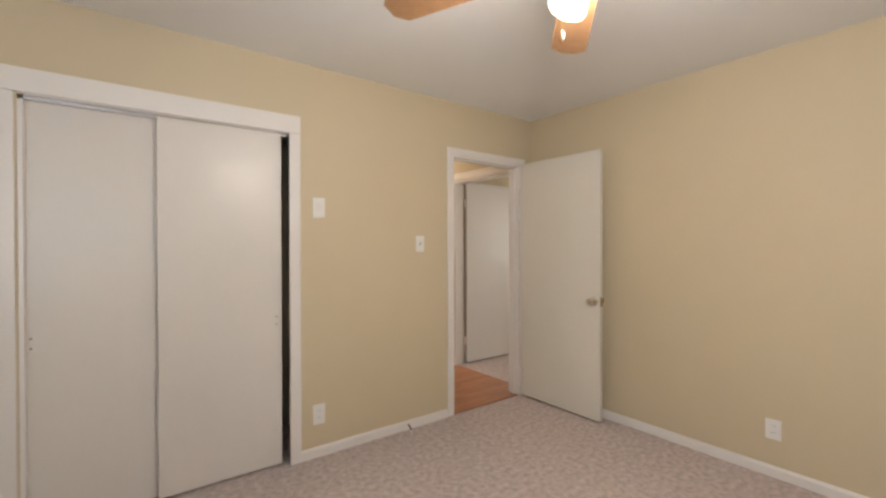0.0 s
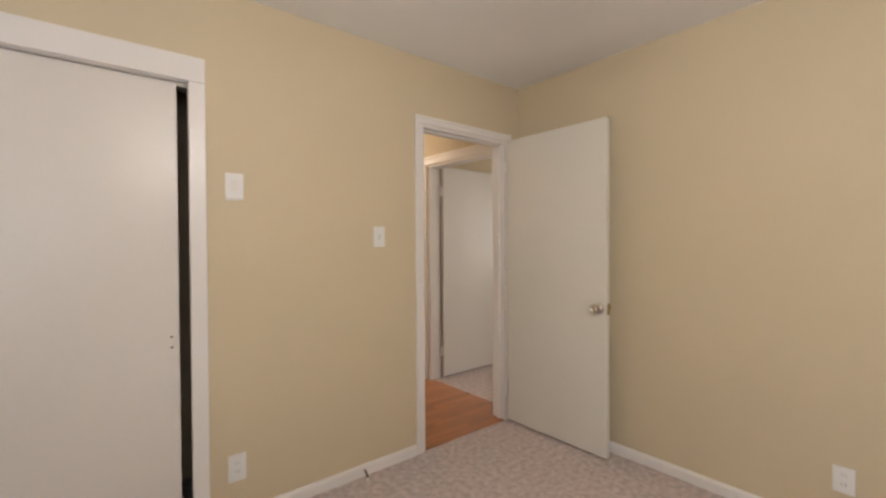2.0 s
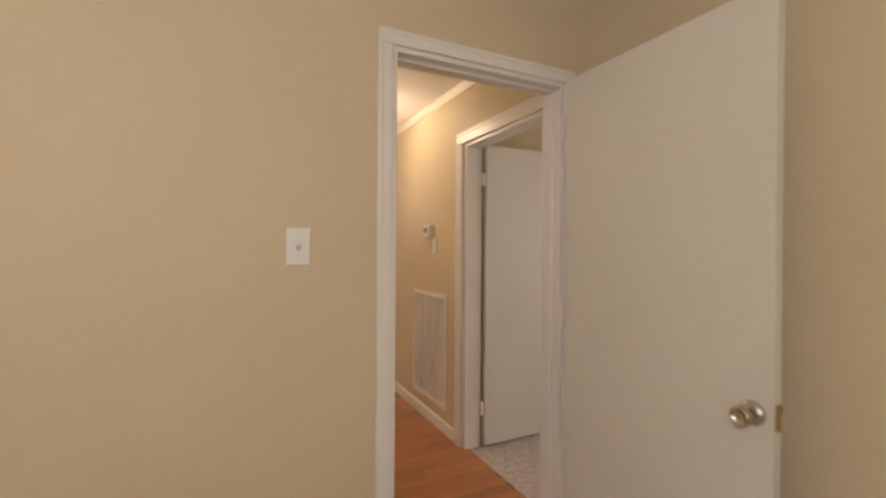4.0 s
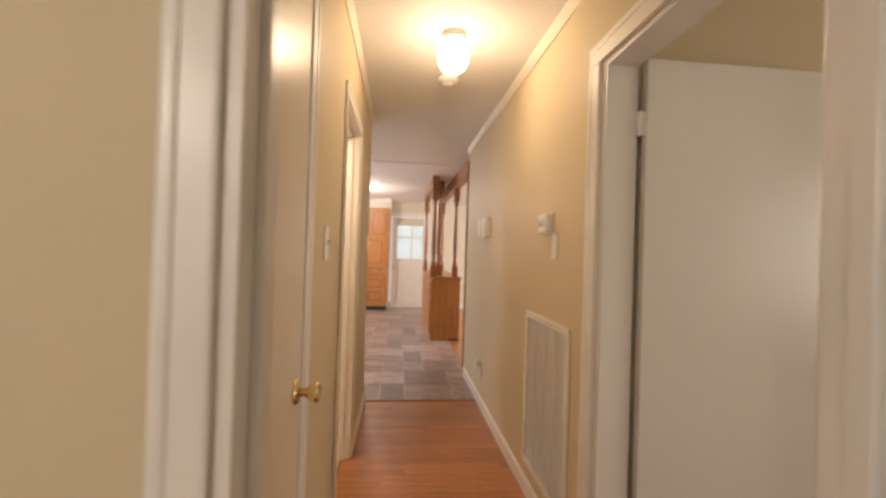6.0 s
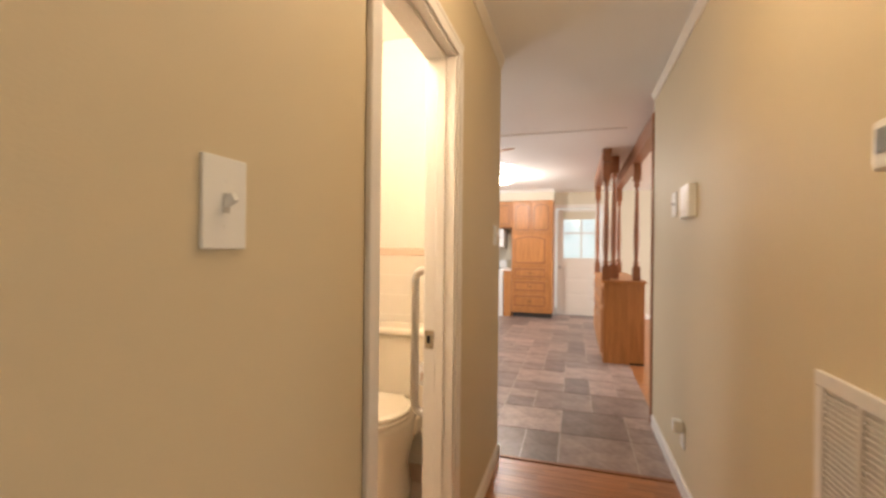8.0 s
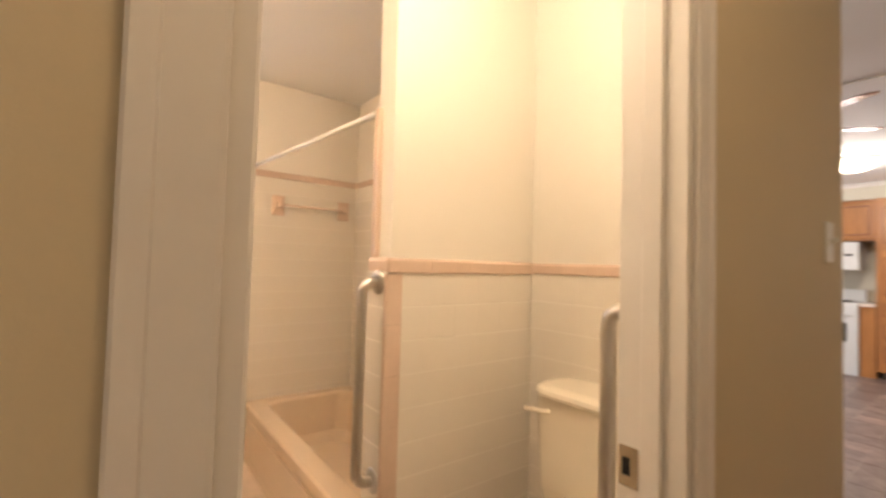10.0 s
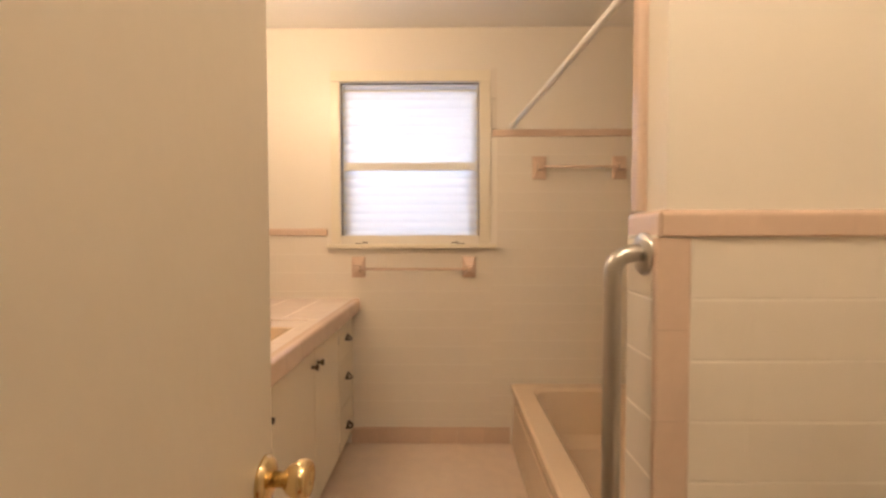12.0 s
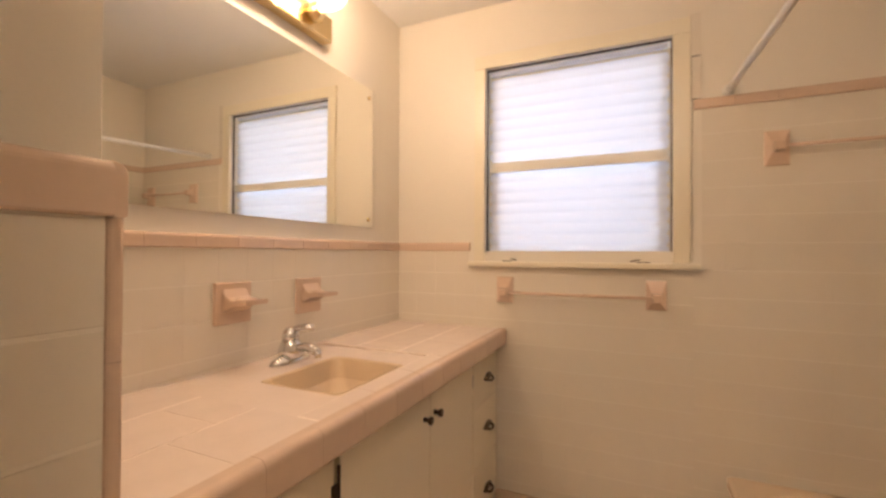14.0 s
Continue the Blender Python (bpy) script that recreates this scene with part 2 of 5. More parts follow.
def prism(bm, outline, a0, a1, axis="x"):
    """Push an outline of two coordinates along an axis from a0 to a1."""
    def at(p, a):
        return {"x": (a, p[0], p[1]), "y": (p[0], a, p[1]), "z": (p[0], p[1], a)}[axis]
    lo = [bm.verts.new(at(p, a0)) for p in outline]
    hi = [bm.verts.new(at(p, a1)) for p in outline]
    bm.faces.new(lo)
    bm.faces.new(hi)
    for i in range(len(lo)):
        j = (i + 1) % len(lo)
        bm.faces.new((lo[i], lo[j], hi[j], hi[i]))
    bmesh.ops.recalc_face_normals(bm, faces=bm.faces)
    return bm


def mesh(name, bm, material, smooth=False):
    me = bpy.data.meshes.new(name)
    bm.to_mesh(me)
    bm.free()
    for m in material if isinstance(material, (list, tuple)) else [material]:
        me.materials.append(m)
    if smooth:
        for p in me.polygons:
            p.use_smooth = True
    return me


def part(name, bm, material, parent, label="", smooth=False):
    ob = new(name, mesh(name, bm, material, smooth))
    ob.parent = parent
    if parent.type == "EMPTY" or parent.parent:
        top = parent
        while top.parent:
            top = top.parent
        ob.matrix_parent_inverse = (top.matrix_basis.inverted() if parent is top else Matrix())
        if parent is not top:
            ob.matrix_parent_inverse = (top.matrix_basis @ parent.matrix_parent_inverse).inverted() if top.type == "EMPTY" else Matrix()
    return tagged(ob, label)


def thing(name, at, label, category, group=""):
    ob = new(name)
    ob.empty_display_size = 0.1
    ob.matrix_basis = Matrix.Translation(at)
    return tagged(ob, label, category, group)


def solo(name, bm, material, label, category, smooth=False, group=""):
    return tagged(new(name, mesh(name, bm, material, smooth)), label, category, group)


def setting(name, bm, material, label="", smooth=False):
    return tagged(new(name, mesh(name, bm, material, smooth)), label, kind="structure")


def B(*a, **k):
    return box(bmesh.new(), *a, **k)


def wall(name, axis, p0, p1, a0, a1, holes=(), mats=(None, None), label="", z1=2.45):
    """A wall across the axis from p0 to p1, along the other from a0 to a1, with holes (a0, a1, z0, z1) cut through it."""
    bm = bmesh.new()
    us = sorted({a0, a1, *[h[0] for h in holes], *[h[1] for h in holes]})
    zs = sorted({0.0, z1, *[h[2] for h in holes], *[h[3] for h in holes]})
    full = {(i, j) for i in range(len(us) - 1) for j in range(len(zs) - 1)
            if not any(h[0] <= us[i] and us[i + 1] <= h[1] and h[2] <= zs[j] and zs[j + 1] <= h[3] for h in holes)}
    made = {}

    def vert(p, i, j):
        if (p, i, j) not in made:
            made[p, i, j] = bm.verts.new((p, us[i], zs[j]) if axis == "x" else (us[i], p, zs[j]))
        return made[p, i, j]

    for i, j in full:
        for p, mi in ((p0, 0), (p1, 1)):
            bm.faces.new([vert(p, i + a, j + b) for a, b in ((0, 0), (1, 0), (1, 1), (0, 1))]).material_index = mi
        for (di, dj), (a, b) in (((-1, 0), ((0, 0), (0, 1))), ((1, 0), ((1, 0), (1, 1))), ((0, -1), ((0, 0), (1, 0))), ((0, 1), ((0, 1), (1, 1)))):
            if (i + di, j + dj) not in full:
                bm.faces.new([vert(p0, i + a[0], j + a[1]), vert(p0, i + b[0], j + b[1]), vert(p1, i + b[0], j + b[1]), vert(p1, i + a[0], j + a[1])]).material_index = 1
    bmesh.ops.recalc_face_normals(bm, faces=bm.faces)
    return setting(name, bm, [mats[0] or M_WALL, mats[1] or M_WALL], label)


# ---- shell ----
H = 2.45
W = -0.47     # bath window wall
HL, HR = 2.195, 3.20
BX = 2.08     # bath side of the hall wall
YS, YN = 3.28, 5.46
YT = 5.515   # wall along the tub
AX, AY = 1.308, 3.98   # corner of the wall beside the vanity
wall("wall_bedroom_north", "y", 2.5, 2.615, -1.3, 3.2, [(-0.145, 1.097, 0, 2.01), (2.295, 3.062, 0, 2.04)], label="beige painted wall with closet and doorway")
wall("wall_bedroom_east", "x", 3.2, 3.315, -2.3, 2.615, label="plain beige painted bedroom wall")
wall("wall_bedroom_south", "y", -2.415, -2.3, -1.415, 3.315, [(-1.15, 0.45, 0.85, 2.05)], label="unseen beige painted wall with window opening")
# the opening here is assumed, it only lets the side fill in
wall("wall_bedroom_west", "x", -1.415, -1.3, -2.3, 2.615, [(-2.0, -0.4, 0.9, 2.0)], label="unseen beige painted wall with window opening")
wall("wall_closet_back", "y", 3.1, 3.165, -0.6, 2.08, label="closet back wall")
wall("wall_hall_left", "x", BX, HL, 2.615, 5.875, [(2.665, 3.325, 0, 2.05), (4.145, 4.845, 0, 2.04)], (M_BATHWALL, M_WALL), "beige painted hall wall with two doorways")
wall("wall_hall_right", "x", HR, 3.315, 2.615, 6.75, [(2.715, 3.615, 0, 2.05)], label="beige painted hall wall with a doorway")
wall("wall_bath_west", "x", W - 0.14, W, 3.165, 5.63, [(3.775, 4.59, 1.19, 2.135)], (M_WALL, M_BATHWALL), "cream painted wall above white tile with window")
wall("wall_bath_south", "y", 3.165, YS, W, AX, (), (M_WALL, M_BATHWALL), "cream painted wall behind the vanity")
setting("wall_bath_alcove", B(AX, BX, 3.4, AY, 0, H), M_BATHWALL, "cream painted return wall beside the vanity alcove")
wall("wall_bath_north", "y", YN, 5.63, 1.205, BX, (), (M_BATHWALL, M_WALL), "cream painted wall behind the toilet")
wall("wall_tub_north", "y", YT, 5.63, W, 1.205, (), (M_BATHWALL, M_WALL), "cream painted wall above the tub tile")
setting("wall_bath_wing", B(1.205, 1.312, 4.79, YN - 0.0005, 0, H), M_BATHWALL, "cream painted wing wall at the end of the tub")
wall("wall_kitchen_south", "y", 5.76, 5.875, -1.5, BX, (), (M_WALL, M_KWALL), "painted kitchen wall")
wall("wall_kitchen_west", "x", -1.615, -1.5, 5.76, 12.3, [(8.2, 9.8, 0.95, 2.05)], (M_KWALL, M_KWALL), "pale kitchen wall with window opening")
wall("wall_kitchen_north", "y", 12.2, 12.32, -1.615, 7.12, [(2.27, 3.13, 0, 2.13)], (M_KWALL, M_KWALL), "pale painted far wall with the back door")
wall("wall_living_east", "x", 7.0, 7.12, 6.65, 12.2, [(8.2, 10.6, 0.7, 2.1)], (M_KWALL, M_KWALL), "pale living room wall with window opening")
wall("wall_living_south", "y", 6.635, 6.75, 3.315, 7.12, (), (M_WALL, M_KWALL), "pale living room wall")
wall("wall_second_bedroom_east", "x", 6.2, 6.3, 0.08, 3.76, [(1.2, 2.8, 0.85, 2.05)], label="beige second bedroom wall with window opening")
wall("wall_second_bedroom_north", "y", 3.65, 3.76, 3.315, 6.2, (), label="beige wall behind the open second bedroom door")
wall("wall_second_bedroom_south", "y", 0.08, 0.195, 3.315, 6.2, (), label="beige second bedroom wall")
setting("wall_linen_side", B(AX, BX, 3.165, 3.4, 0, H), M_WALL, "linen closet side wall")
setting("wall_closet_end", B(-0.6, -0.52, 2.615, 3.1, 0, H), M_WALL, "closet end wall")
setting("ceiling_bedroom", B(-1.415, 3.315, -2.415, 2.5, H, H + 0.1), M_CEIL, "off-white painted bedroom ceiling")
setting("ceiling_hall", B(BX, 3.315, 2.5, 5.875, H, H + 0.1), M_CEIL, "off-white painted hall ceiling")
setting("ceiling_bath", B(W - 0.14, BX, 2.5, 5.875, H, H + 0.1), M_CEIL, "off-white painted bathroom ceiling")
setting("ceiling_second_bedroom", B(3.315, 6.3, 0.08, 3.76, H, H + 0.1), M_CEIL, "off-white ceiling")
kc = bmesh.new()
box(kc, -1.615, 7.12, 5.875, 12.32, H, H + 0.1)
box(kc, -1.5, 3.1, 7.62, 7.68, H - 0.012, H + 0.01)
setting("ceiling_kitchen", kc, M_CEIL, "white kitchen ceiling with a flat batten")
setting("floor_bedroom", B(-1.415, 3.315, -2.415, 2.51, -0.1, 0.0), M_CARPET, "speckled beige carpet")
setting("floor_second_bedroom", box(B(3.315, 6.3, 0.08, 3.76, -0.1, 0.0), 3.235, 3.315, 2.7, 3.63, -0.1, 0.0), M_CARPET, "beige carpet of the second bedroom")
setting("floor_closet", B(-0.6, 2.19, 2.51, 3.4, -0.1, -0.001), M_CARPET, "carpet in the closets")
setting("floor_bath", B(W - 0.1, 2.14, 3.4, 5.6, -0.1, 0.0), M_BFLOOR, "blush pink bathroom floor")
hall_floor = setting("floor_hall", B(2.14, 3.235, 2.51, 5.89, -0.1, -0.002), M_SLOT, "warm brown laminate plank floor")
kitchen_floor = setting("floor_kitchen", B(-1.615, 3.235, 5.89, 12.4, -0.1, -0.002), M_VGROUT, "grey brown slate-look vinyl floor")
setting("floor_living", B(3.235, 7.12, 6.7, 12.4, -0.1, 0.0), M_LAM, "orange brown wood living room floor")
setting("threshold_strip", box(bmesh.new(), HL, HR, 5.875, 5.905, -0.002, 0.006, 0.002), M_DKOAK, "dark wood floor transition strip")
setting("threshold_trim", box(bmesh.new(), 2.31, 3.03, 2.5, 2.53, -0.002, 0.006, 0.002), M_LAM, "wood transition strip in the doorway")

# ---- trim ----


def baseboard(axis, face, out, a0, a1, h=0.072, name="baseboard"):
    t = 0.014 * out
    prof = [(face, 0), (face + t, 0), (face + t, h - 0.014), (face + t * 0.45, h), (face, h)]
    bm = bmesh.new()
    if axis == "x":
        prism(bm, prof, a0, a1, "y")
    else:
        prism(bm, prof, a0, a1, "x")
    return setting(name, bm, M_TRIM, "white painted baseboard")


baseboard("y", 2.5, -1, -1.3, -0.21, 0.062)
baseboard("y", 2.5, -1, 1.102, 2.24, 0.062)
baseboard("x", 3.2, -1, -2.3, 2.486, 0.062)
baseboard("x", HR, -1, 3.702, 6.70, 0.085)
baseboard("x", HL, 1, 3.402, 4.085, 0.085)
baseboard("x", HL, 1, 4.905, 5.875, 0.085)
baseboard("y", 12.2, -1, 3.3, 7.0, 0.09)
for face, out, a1 in ((HL, 1, 5.875), (HR, -1, 6.74)):
    prism(bm := bmesh.new(), [(face, H - 0.062), (face + 0.007 * out, H - 0.062), (face + 0.009 * out, H - 0.05), (face + 0.016 * out, H - 0.03),
                              (face + 0.022 * out, H - 0.016), (face + 0.023 * out, H), (face, H)], 2.615, a1, "y")
    setting("crown_trim", bm, M_CROWN, "white crown moulding")


def casing(name, axis, face, out, a0, a1, top, w=0.058, t=0.013, label="white painted door casing", material=None, bottom=0.0):
    """Two uprights and a head round an opening on one face of a wall, each with a raised outer band."""
    ob = tagged(new(name), label, kind="structure")
    m = material or M_TRIM

    def piece(pname, u, v, z0, z1, band):
        bm = bmesh.new()
        lo, hi = sorted((face, face + t * out))
        box(bm, *((lo, hi, u, v) if axis == "x" else (u, v, lo, hi)), z0, z1, 0.005, 2)
        lo, hi = sorted((face, face + (t + 0.003) * out))
        u, v, z0, z1 = band
        box(bm, *((lo, hi, u, v) if axis == "x" else (u, v, lo, hi)), z0, z1, 0.006, 3)
        part(pname, bm, m, ob)

    k = w * 0.34
    piece("upright", a0 - w + k * 0.4, a0, bottom, top, (a0 - w, a0 - w + k, bottom, top + 0.0003))
    piece("upright", a1, a1 + w - k * 0.4, bottom, top, (a1 + w - k, a1 + w, bottom, top + 0.0003))
    piece("head", a0 - w + 0.001, a1 + w - 0.001, top + 0.0005, top + w - k * 0.4, (a0 - w, a1 + w, top + w - k, top + w))
    return ob


def jamb(name, axis, p0, p1, a0, a1, top, t=0.018, stop=None, material=None):
    ob = tagged(new(name), "white painted door jamb", kind="structure")
    m = material or M_TRIM

    def piece(pname, q0, q1, u, v, z0, z1, bevel):
        part(pname, box(bmesh.new(), *((q0, q1, u, v) if axis == "x" else (u, v, q0, q1)), z0, z1, bevel, 1), m, ob)

    for nm, u, v, z0, z1 in (("jamb_side", a0, a0 + t, 0, top - t), ("jamb_side", a1 - t, a1, 0, top - t), ("jamb_head", a0, a1, top - t, top)):
        piece(nm, p0, p1, u, v, z0, z1, 0.001)
    if stop:
        for u, v, z0, z1 in ((a0 + t, a0 + t + 0.011, 0, top - t), (a1 - t - 0.011, a1 - t, 0, top - t), (a0 + t, a1 - t, top - t - 0.011, top - t)):
            piece("door_stop_strip", *stop, u, v, z0, z1, 0.002)
    return ob


# closet surround
bm = bmesh.new()
box(bm, -0.222, -0.152, 2.48, 2.5, 0, 2.0075, 0.005)
box(bm, 1.035, 1.102, 2.48, 2.5, 0, 2.0075, 0.005)
box(bm, -0.222, 1.102, 2.479, 2.5, 2.008, 2.115, 0.005)
box(bm, -0.145, 1.035, 2.5, 2.522, 2.005, 2.01)
setting("closet_trim", bm, M_TRIM, "white painted closet surround")
bm = bmesh.new()
box(bm, -0.144, -0.127, 2.501, 2.613, 0, 1.98)
box(bm, 1.082, 1.096, 2.501, 2.613, 0, 1.98)
setting("closet_jamb", bm, M_TRIM, "white closet jamb")
setting("closet_track", B(-0.127, 1.08, 2.53, 2.6, 1.99, 2.009), M_STEEL, "metal sliding door track")

casing("trim_bedroom_door", "y", 2.5, -1, 2.295, 3.062, 2.04, 0.052)
casing("trim_bedroom_door_hall", "y", 2.615, 1, 2.295, 3.062, 2.04, 0.052)
jamb("door_jamb_bedroom", "y", 2.497, 2.618, 2.295, 3.062, 2.04, stop=(2.54, 2.575))
casing("trim_linen_door", "x", HL, 1, 2.68, 3.325, 2.05, 0.075, 0.011)
jamb("door_jamb_linen", "x", BX, HL + 0.002, 2.665, 3.325, 2.05)
casing("trim_bath_door", "x", HL, 1, 4.145, 4.845, 2.03, 0.058)
casing("trim_bath_door_inside", "x", BX, -1, 4.145, 4.845, 2.03, 0.05)
jamb("door_jamb_bath", "x", BX - 0.002, HL + 0.002, 4.145, 4.845, 2.04, stop=(2.125, 2.16))
casing("trim_second_bedroom_door", "x", HR, -1, 2.75, 3.615, 2.035, 0.08, 0.02)
jamb("door_jamb_second_bedroom", "x", HR - 0.002, 3.318, 2.715, 3.615, 2.05, 0.036)
# wood casing on the end of the hall wall and the beam above the partition
bm = bmesh.new()
box(bm, 3.185, 3.33, 6.745, 6.775, 0, 2.31, 0.004)
setting("trim_wall_end", bm, M_DKOAK, "dark stained oak casing on the wall end")


# ---- doors ----
def knob(parent, at, normal, material, big=1.0):
    """A round door knob with its rose, standing out along the normal."""
    m = Matrix.Translation(at) @ Vector(normal).to_track_quat("Z", "Y").to_matrix().to_4x4()
    k = big
    part("knob_rose", lathe(bmesh.new(), [(0, 0), (0.033 * k, 0), (0.033 * k, 0.004), (0.026 * k, 0.011), (0.014 * k, 0.014), (0, 0.014)], m), material, parent, smooth=True)
    part("door_knob", lathe(bmesh.new(), [(0, 0.012), (0.011 * k, 0.012), (0.011 * k, 0.028), (0.02 * k, 0.036), (0.027 * k, 0.05), (0.0265 * k, 0.06),
                                          (0.022 * k, 0.066), (0.018 * k, 0.064), (0.016 * k, 0.06), (0, 0.06)], m), material, parent, smooth=True)


def hinge(parent, x, y, z, r=0.008):
    bm = rod(bmesh.new(), (x, y, z - 0.045), (x, y, z + 0.045), r)
    rod(bm, (x, y, z + 0.045), (x, y, z + 0.052), r * 1.25, r * 0.4)
    part("hinge", bm, M_TRIM, parent, "painted hinge knuckle", True)


def leaf(bm, *a):
    return box(bm, *a, 0.003, 2)


door = thing("bedroom_door", (3.06, 2.1, 0), "white painted flush door standing open on carpet", "door")
part("door_leaf", leaf(bmesh.new(), 3.048, 3.083, 1.695, 2.472, 0.018, 2.04), M_BEDDOOR, door)
knob(door, (3.048, 1.745, 0.908), (-1, 0, 0), M_NICKEL)
knob(door, (3.083, 1.745, 0.908), (1, 0, 0), M_NICKEL)
part("latch_plate", box(bmesh.new(), 3.054, 3.077, 1.692, 1.6965, 0.873, 0.943, 0.001), M_BRKHALL, door, "worn brass latch plate")
for z in (0.22, 1.05, 1.84):
    hinge(door, 3.046, 2.482, z)
bm = B(2.3125, 2.3150, 2.532, 2.56, 0.90, 0.965)
setting("strike_plate_bedroom", bm, M_BRKHALL, "worn brass strike plate")

for i, (x0, x1, y0, y1) in enumerate(((-0.143, 0.40, 2.562, 2.588), (0.37, 0.998, 2.525, 2.552))):
    cd = thing("closet_sliding_door", ((x0 + x1) / 2, y0, 0), "white painted flush sliding closet door, " + ("rear panel" if i == 0 else "front panel"), "closet door", "closet doors")
    part("door_panel", leaf(bmesh.new(), x0, x1, y0, y1, 0.012, 2.0), M_DOOR, cd)
    px = x0 + 0.03 if i == 0 else x1 - 0.03
    for z in (0.86, 0.905):
        part("finger_hole", lathe(bmesh.new(), [(0, 0), (0.0035, 0), (0.0045, 0.0012), (0, 0.002)], Matrix.Translation((px, y0 + 0.0005, z)) @ pose(0, 0, 0, 90)), M_BRKHALL, cd, smooth=True)

ld = thing("linen_closet_door", (2.19, 3.0, 0), "cream painted flush closet door, closed", "door")
part("door_leaf", leaf(bmesh.new(), 2.165, 2.2, 2.684, 3.322, 0.01, 2.045), M_CREAMDOOR, ld)
knob(ld, (2.2, 3.256, 0.928), (1, 0, 0), M_BRASS)

bd = thing("bathroom_door", (2.06, 4.13, 0), "cream painted flush bathroom door standing open", "door")
mt = Matrix.Translation((2.098, 4.152, 0)) @ pose(0, 0, 0, 0, 0, 0.8)
part("door_leaf", box(bmesh.new(), -0.64, -0.038, -0.035, 0, 0.012, 2.02, 0.003, m=mt), M_GLOSSDOOR, bd)
nrm = mt.to_3x3() @ Vector((0, 1, 0))
knob(bd, mt @ Vector((-0.606, 0, 0.898)), nrm, M_BRASS)
part("latch_plate", box(bmesh.new(), -0.6415, -0.639, -0.029, -0.006, 0.87, 0.94, m=mt), M_BRASS, bd, "brass latch plate")
for z in (0.24, 1.78):
    hinge(bd, 2.054, 4.158, z)
sp = thing("strike_plate", (2.1, 4.826, 0.92), "worn brass strike plate on the white jamb", "strike plate")
part("plate", box(bmesh.new(), 2.082, 2.118, 4.824, 4.8275, 0.885, 0.955, 0.001), M_NICKEL, sp)
# no hole is cut: a black block gives the dark inside it
part("latch_hole_shade", B(2.09, 2.104, 4.8232, 4.8262, 0.905, 0.935), M_DARK, sp, "black block standing for the unlit latch hole")

sd = thing("second_bedroom_door", (3.7, 3.56, 0), "white painted flush door standing open at right angles", "door")
part("door_leaf", leaf(bmesh.new(), 3.336, 4.205, 3.548, 3.583, 0.015, 2.035), M_DOOR, sd)
for z in (0.26, 1.80):
    part("hinge", box(bmesh.new(), 3.312, 3.338, 3.558, 3.58, z - 0.045, z + 0.045, 0.002), M_TRIM, sd, "painted butt hinge")
knob(sd, (4.145, 3.548, 0.93), (0, -1, 0), M_BRASS)


# ---- wall plates ----
def plate(name, axis, face, out, a, z, w=0.07, h=0.114, label="", category="wall plate", kind="switch"):
    """A wall plate centred at (a, z) on a face; kind: switch, outlet or blank."""
    at = (face, a, z) if axis == "x" else (a, face, z)
    ob = thing(name, at, label, category)
    # local frame: u across, v out of the wall
    if axis == "x":
        m = Matrix(((0, out, 0, face), (1, 0, 0, a), (0, 0, 1, z), (0, 0, 0, 1)))
    else:
        m = Matrix(((1, 0, 0, a), (0, out, 0, face), (0, 0, 1, z), (0, 0, 0, 1)))
    part("plate", box(bmesh.new(), -w / 2, w / 2, 0.0, 0.007, -h / 2, h / 2, 0.003, 2, m=m), M_PLASTIC, ob)
    if kind == "switch":
        # raised grey strip, its colour gives the faint shade of the slot
        part("toggle_slot_shade", box(bmesh.new(), -0.006, 0.006, 0.0065, 0.0078, -0.013, 0.013, m=m), M_SHADE, ob, "grey strip standing for the shaded switch slot")
        tm = m @ Matrix.Translation((0, 0.008, 0.0)) @ pose(0, 0, 0, 28)
        part("toggle", box(bmesh.new(), -0.0045, 0.0045, -0.003, 0.016, -0.005, 0.007, 0.0015, m=tm), M_PLASTIC, ob)
    if kind == "outlet":
        for s in (-0.0205, 0.0205):
            part("socket", box(bmesh.new(), -0.0165, 0.0165, 0.0065, 0.0088, s - 0.0135, s + 0.0135, 0.0012, m=m), M_PLASTIC, ob)
            for u in (-0.0065, 0.0065):
                # solid dark bar in place of an open slot, its shade is the colour
                part("slot", box(bmesh.new(), u - 0.001, u + 0.001, 0.0085, 0.0092, s - 0.002, s + 0.006, m=m), M_SLOT, ob, "dark bar standing for the unlit socket slot")
    for s in ((-0.03, 0.03) if kind == "switch" else (0.0,)):
        part("screw", box(bmesh.new(), -0.0025, 0.0025, 0.0067, 0.0077, s - 0.0025, s + 0.0025, 0.0008, m=m), M_PLASTIC, ob)
    return ob


plate("light_switch", "y", 2.5, -1, 1.988, 1.342, 0.072, 0.116, "white toggle light switch beside the bedroom door", "light switch")
plate("wall_outlet", "y", 2.5, -1, 1.217, 0.266, 0.078, 0.125, "white duplex outlet beside the closet", "outlet", "outlet")
plate("wall_outlet", "x", 3.2, -1, 0.677, 0.272, 0.076, 0.114, "white duplex outlet on the bedroom wall", "outlet", "outlet")
plate("light_switch", "x", HL, 1, 3.682, 1.33, 0.075, 0.122, "white toggle light switch in the hall", "light switch")
plate("blank_plate", "x", HR, -1, 4.064, 1.356, 0.066, 0.124, "white blank plate under the thermostat", "wall plate", "blank")
plate("wall_outlet", "x", HR, -1, 5.78, 0.30, 0.075, 0.115, "white duplex outlet low on the hall wall", "outlet", "outlet")
plate("light_switch", "x", HL, 1, 5.70, 1.36, 0.072, 0.114, "white toggle light switch near the kitchen corner", "light switch")
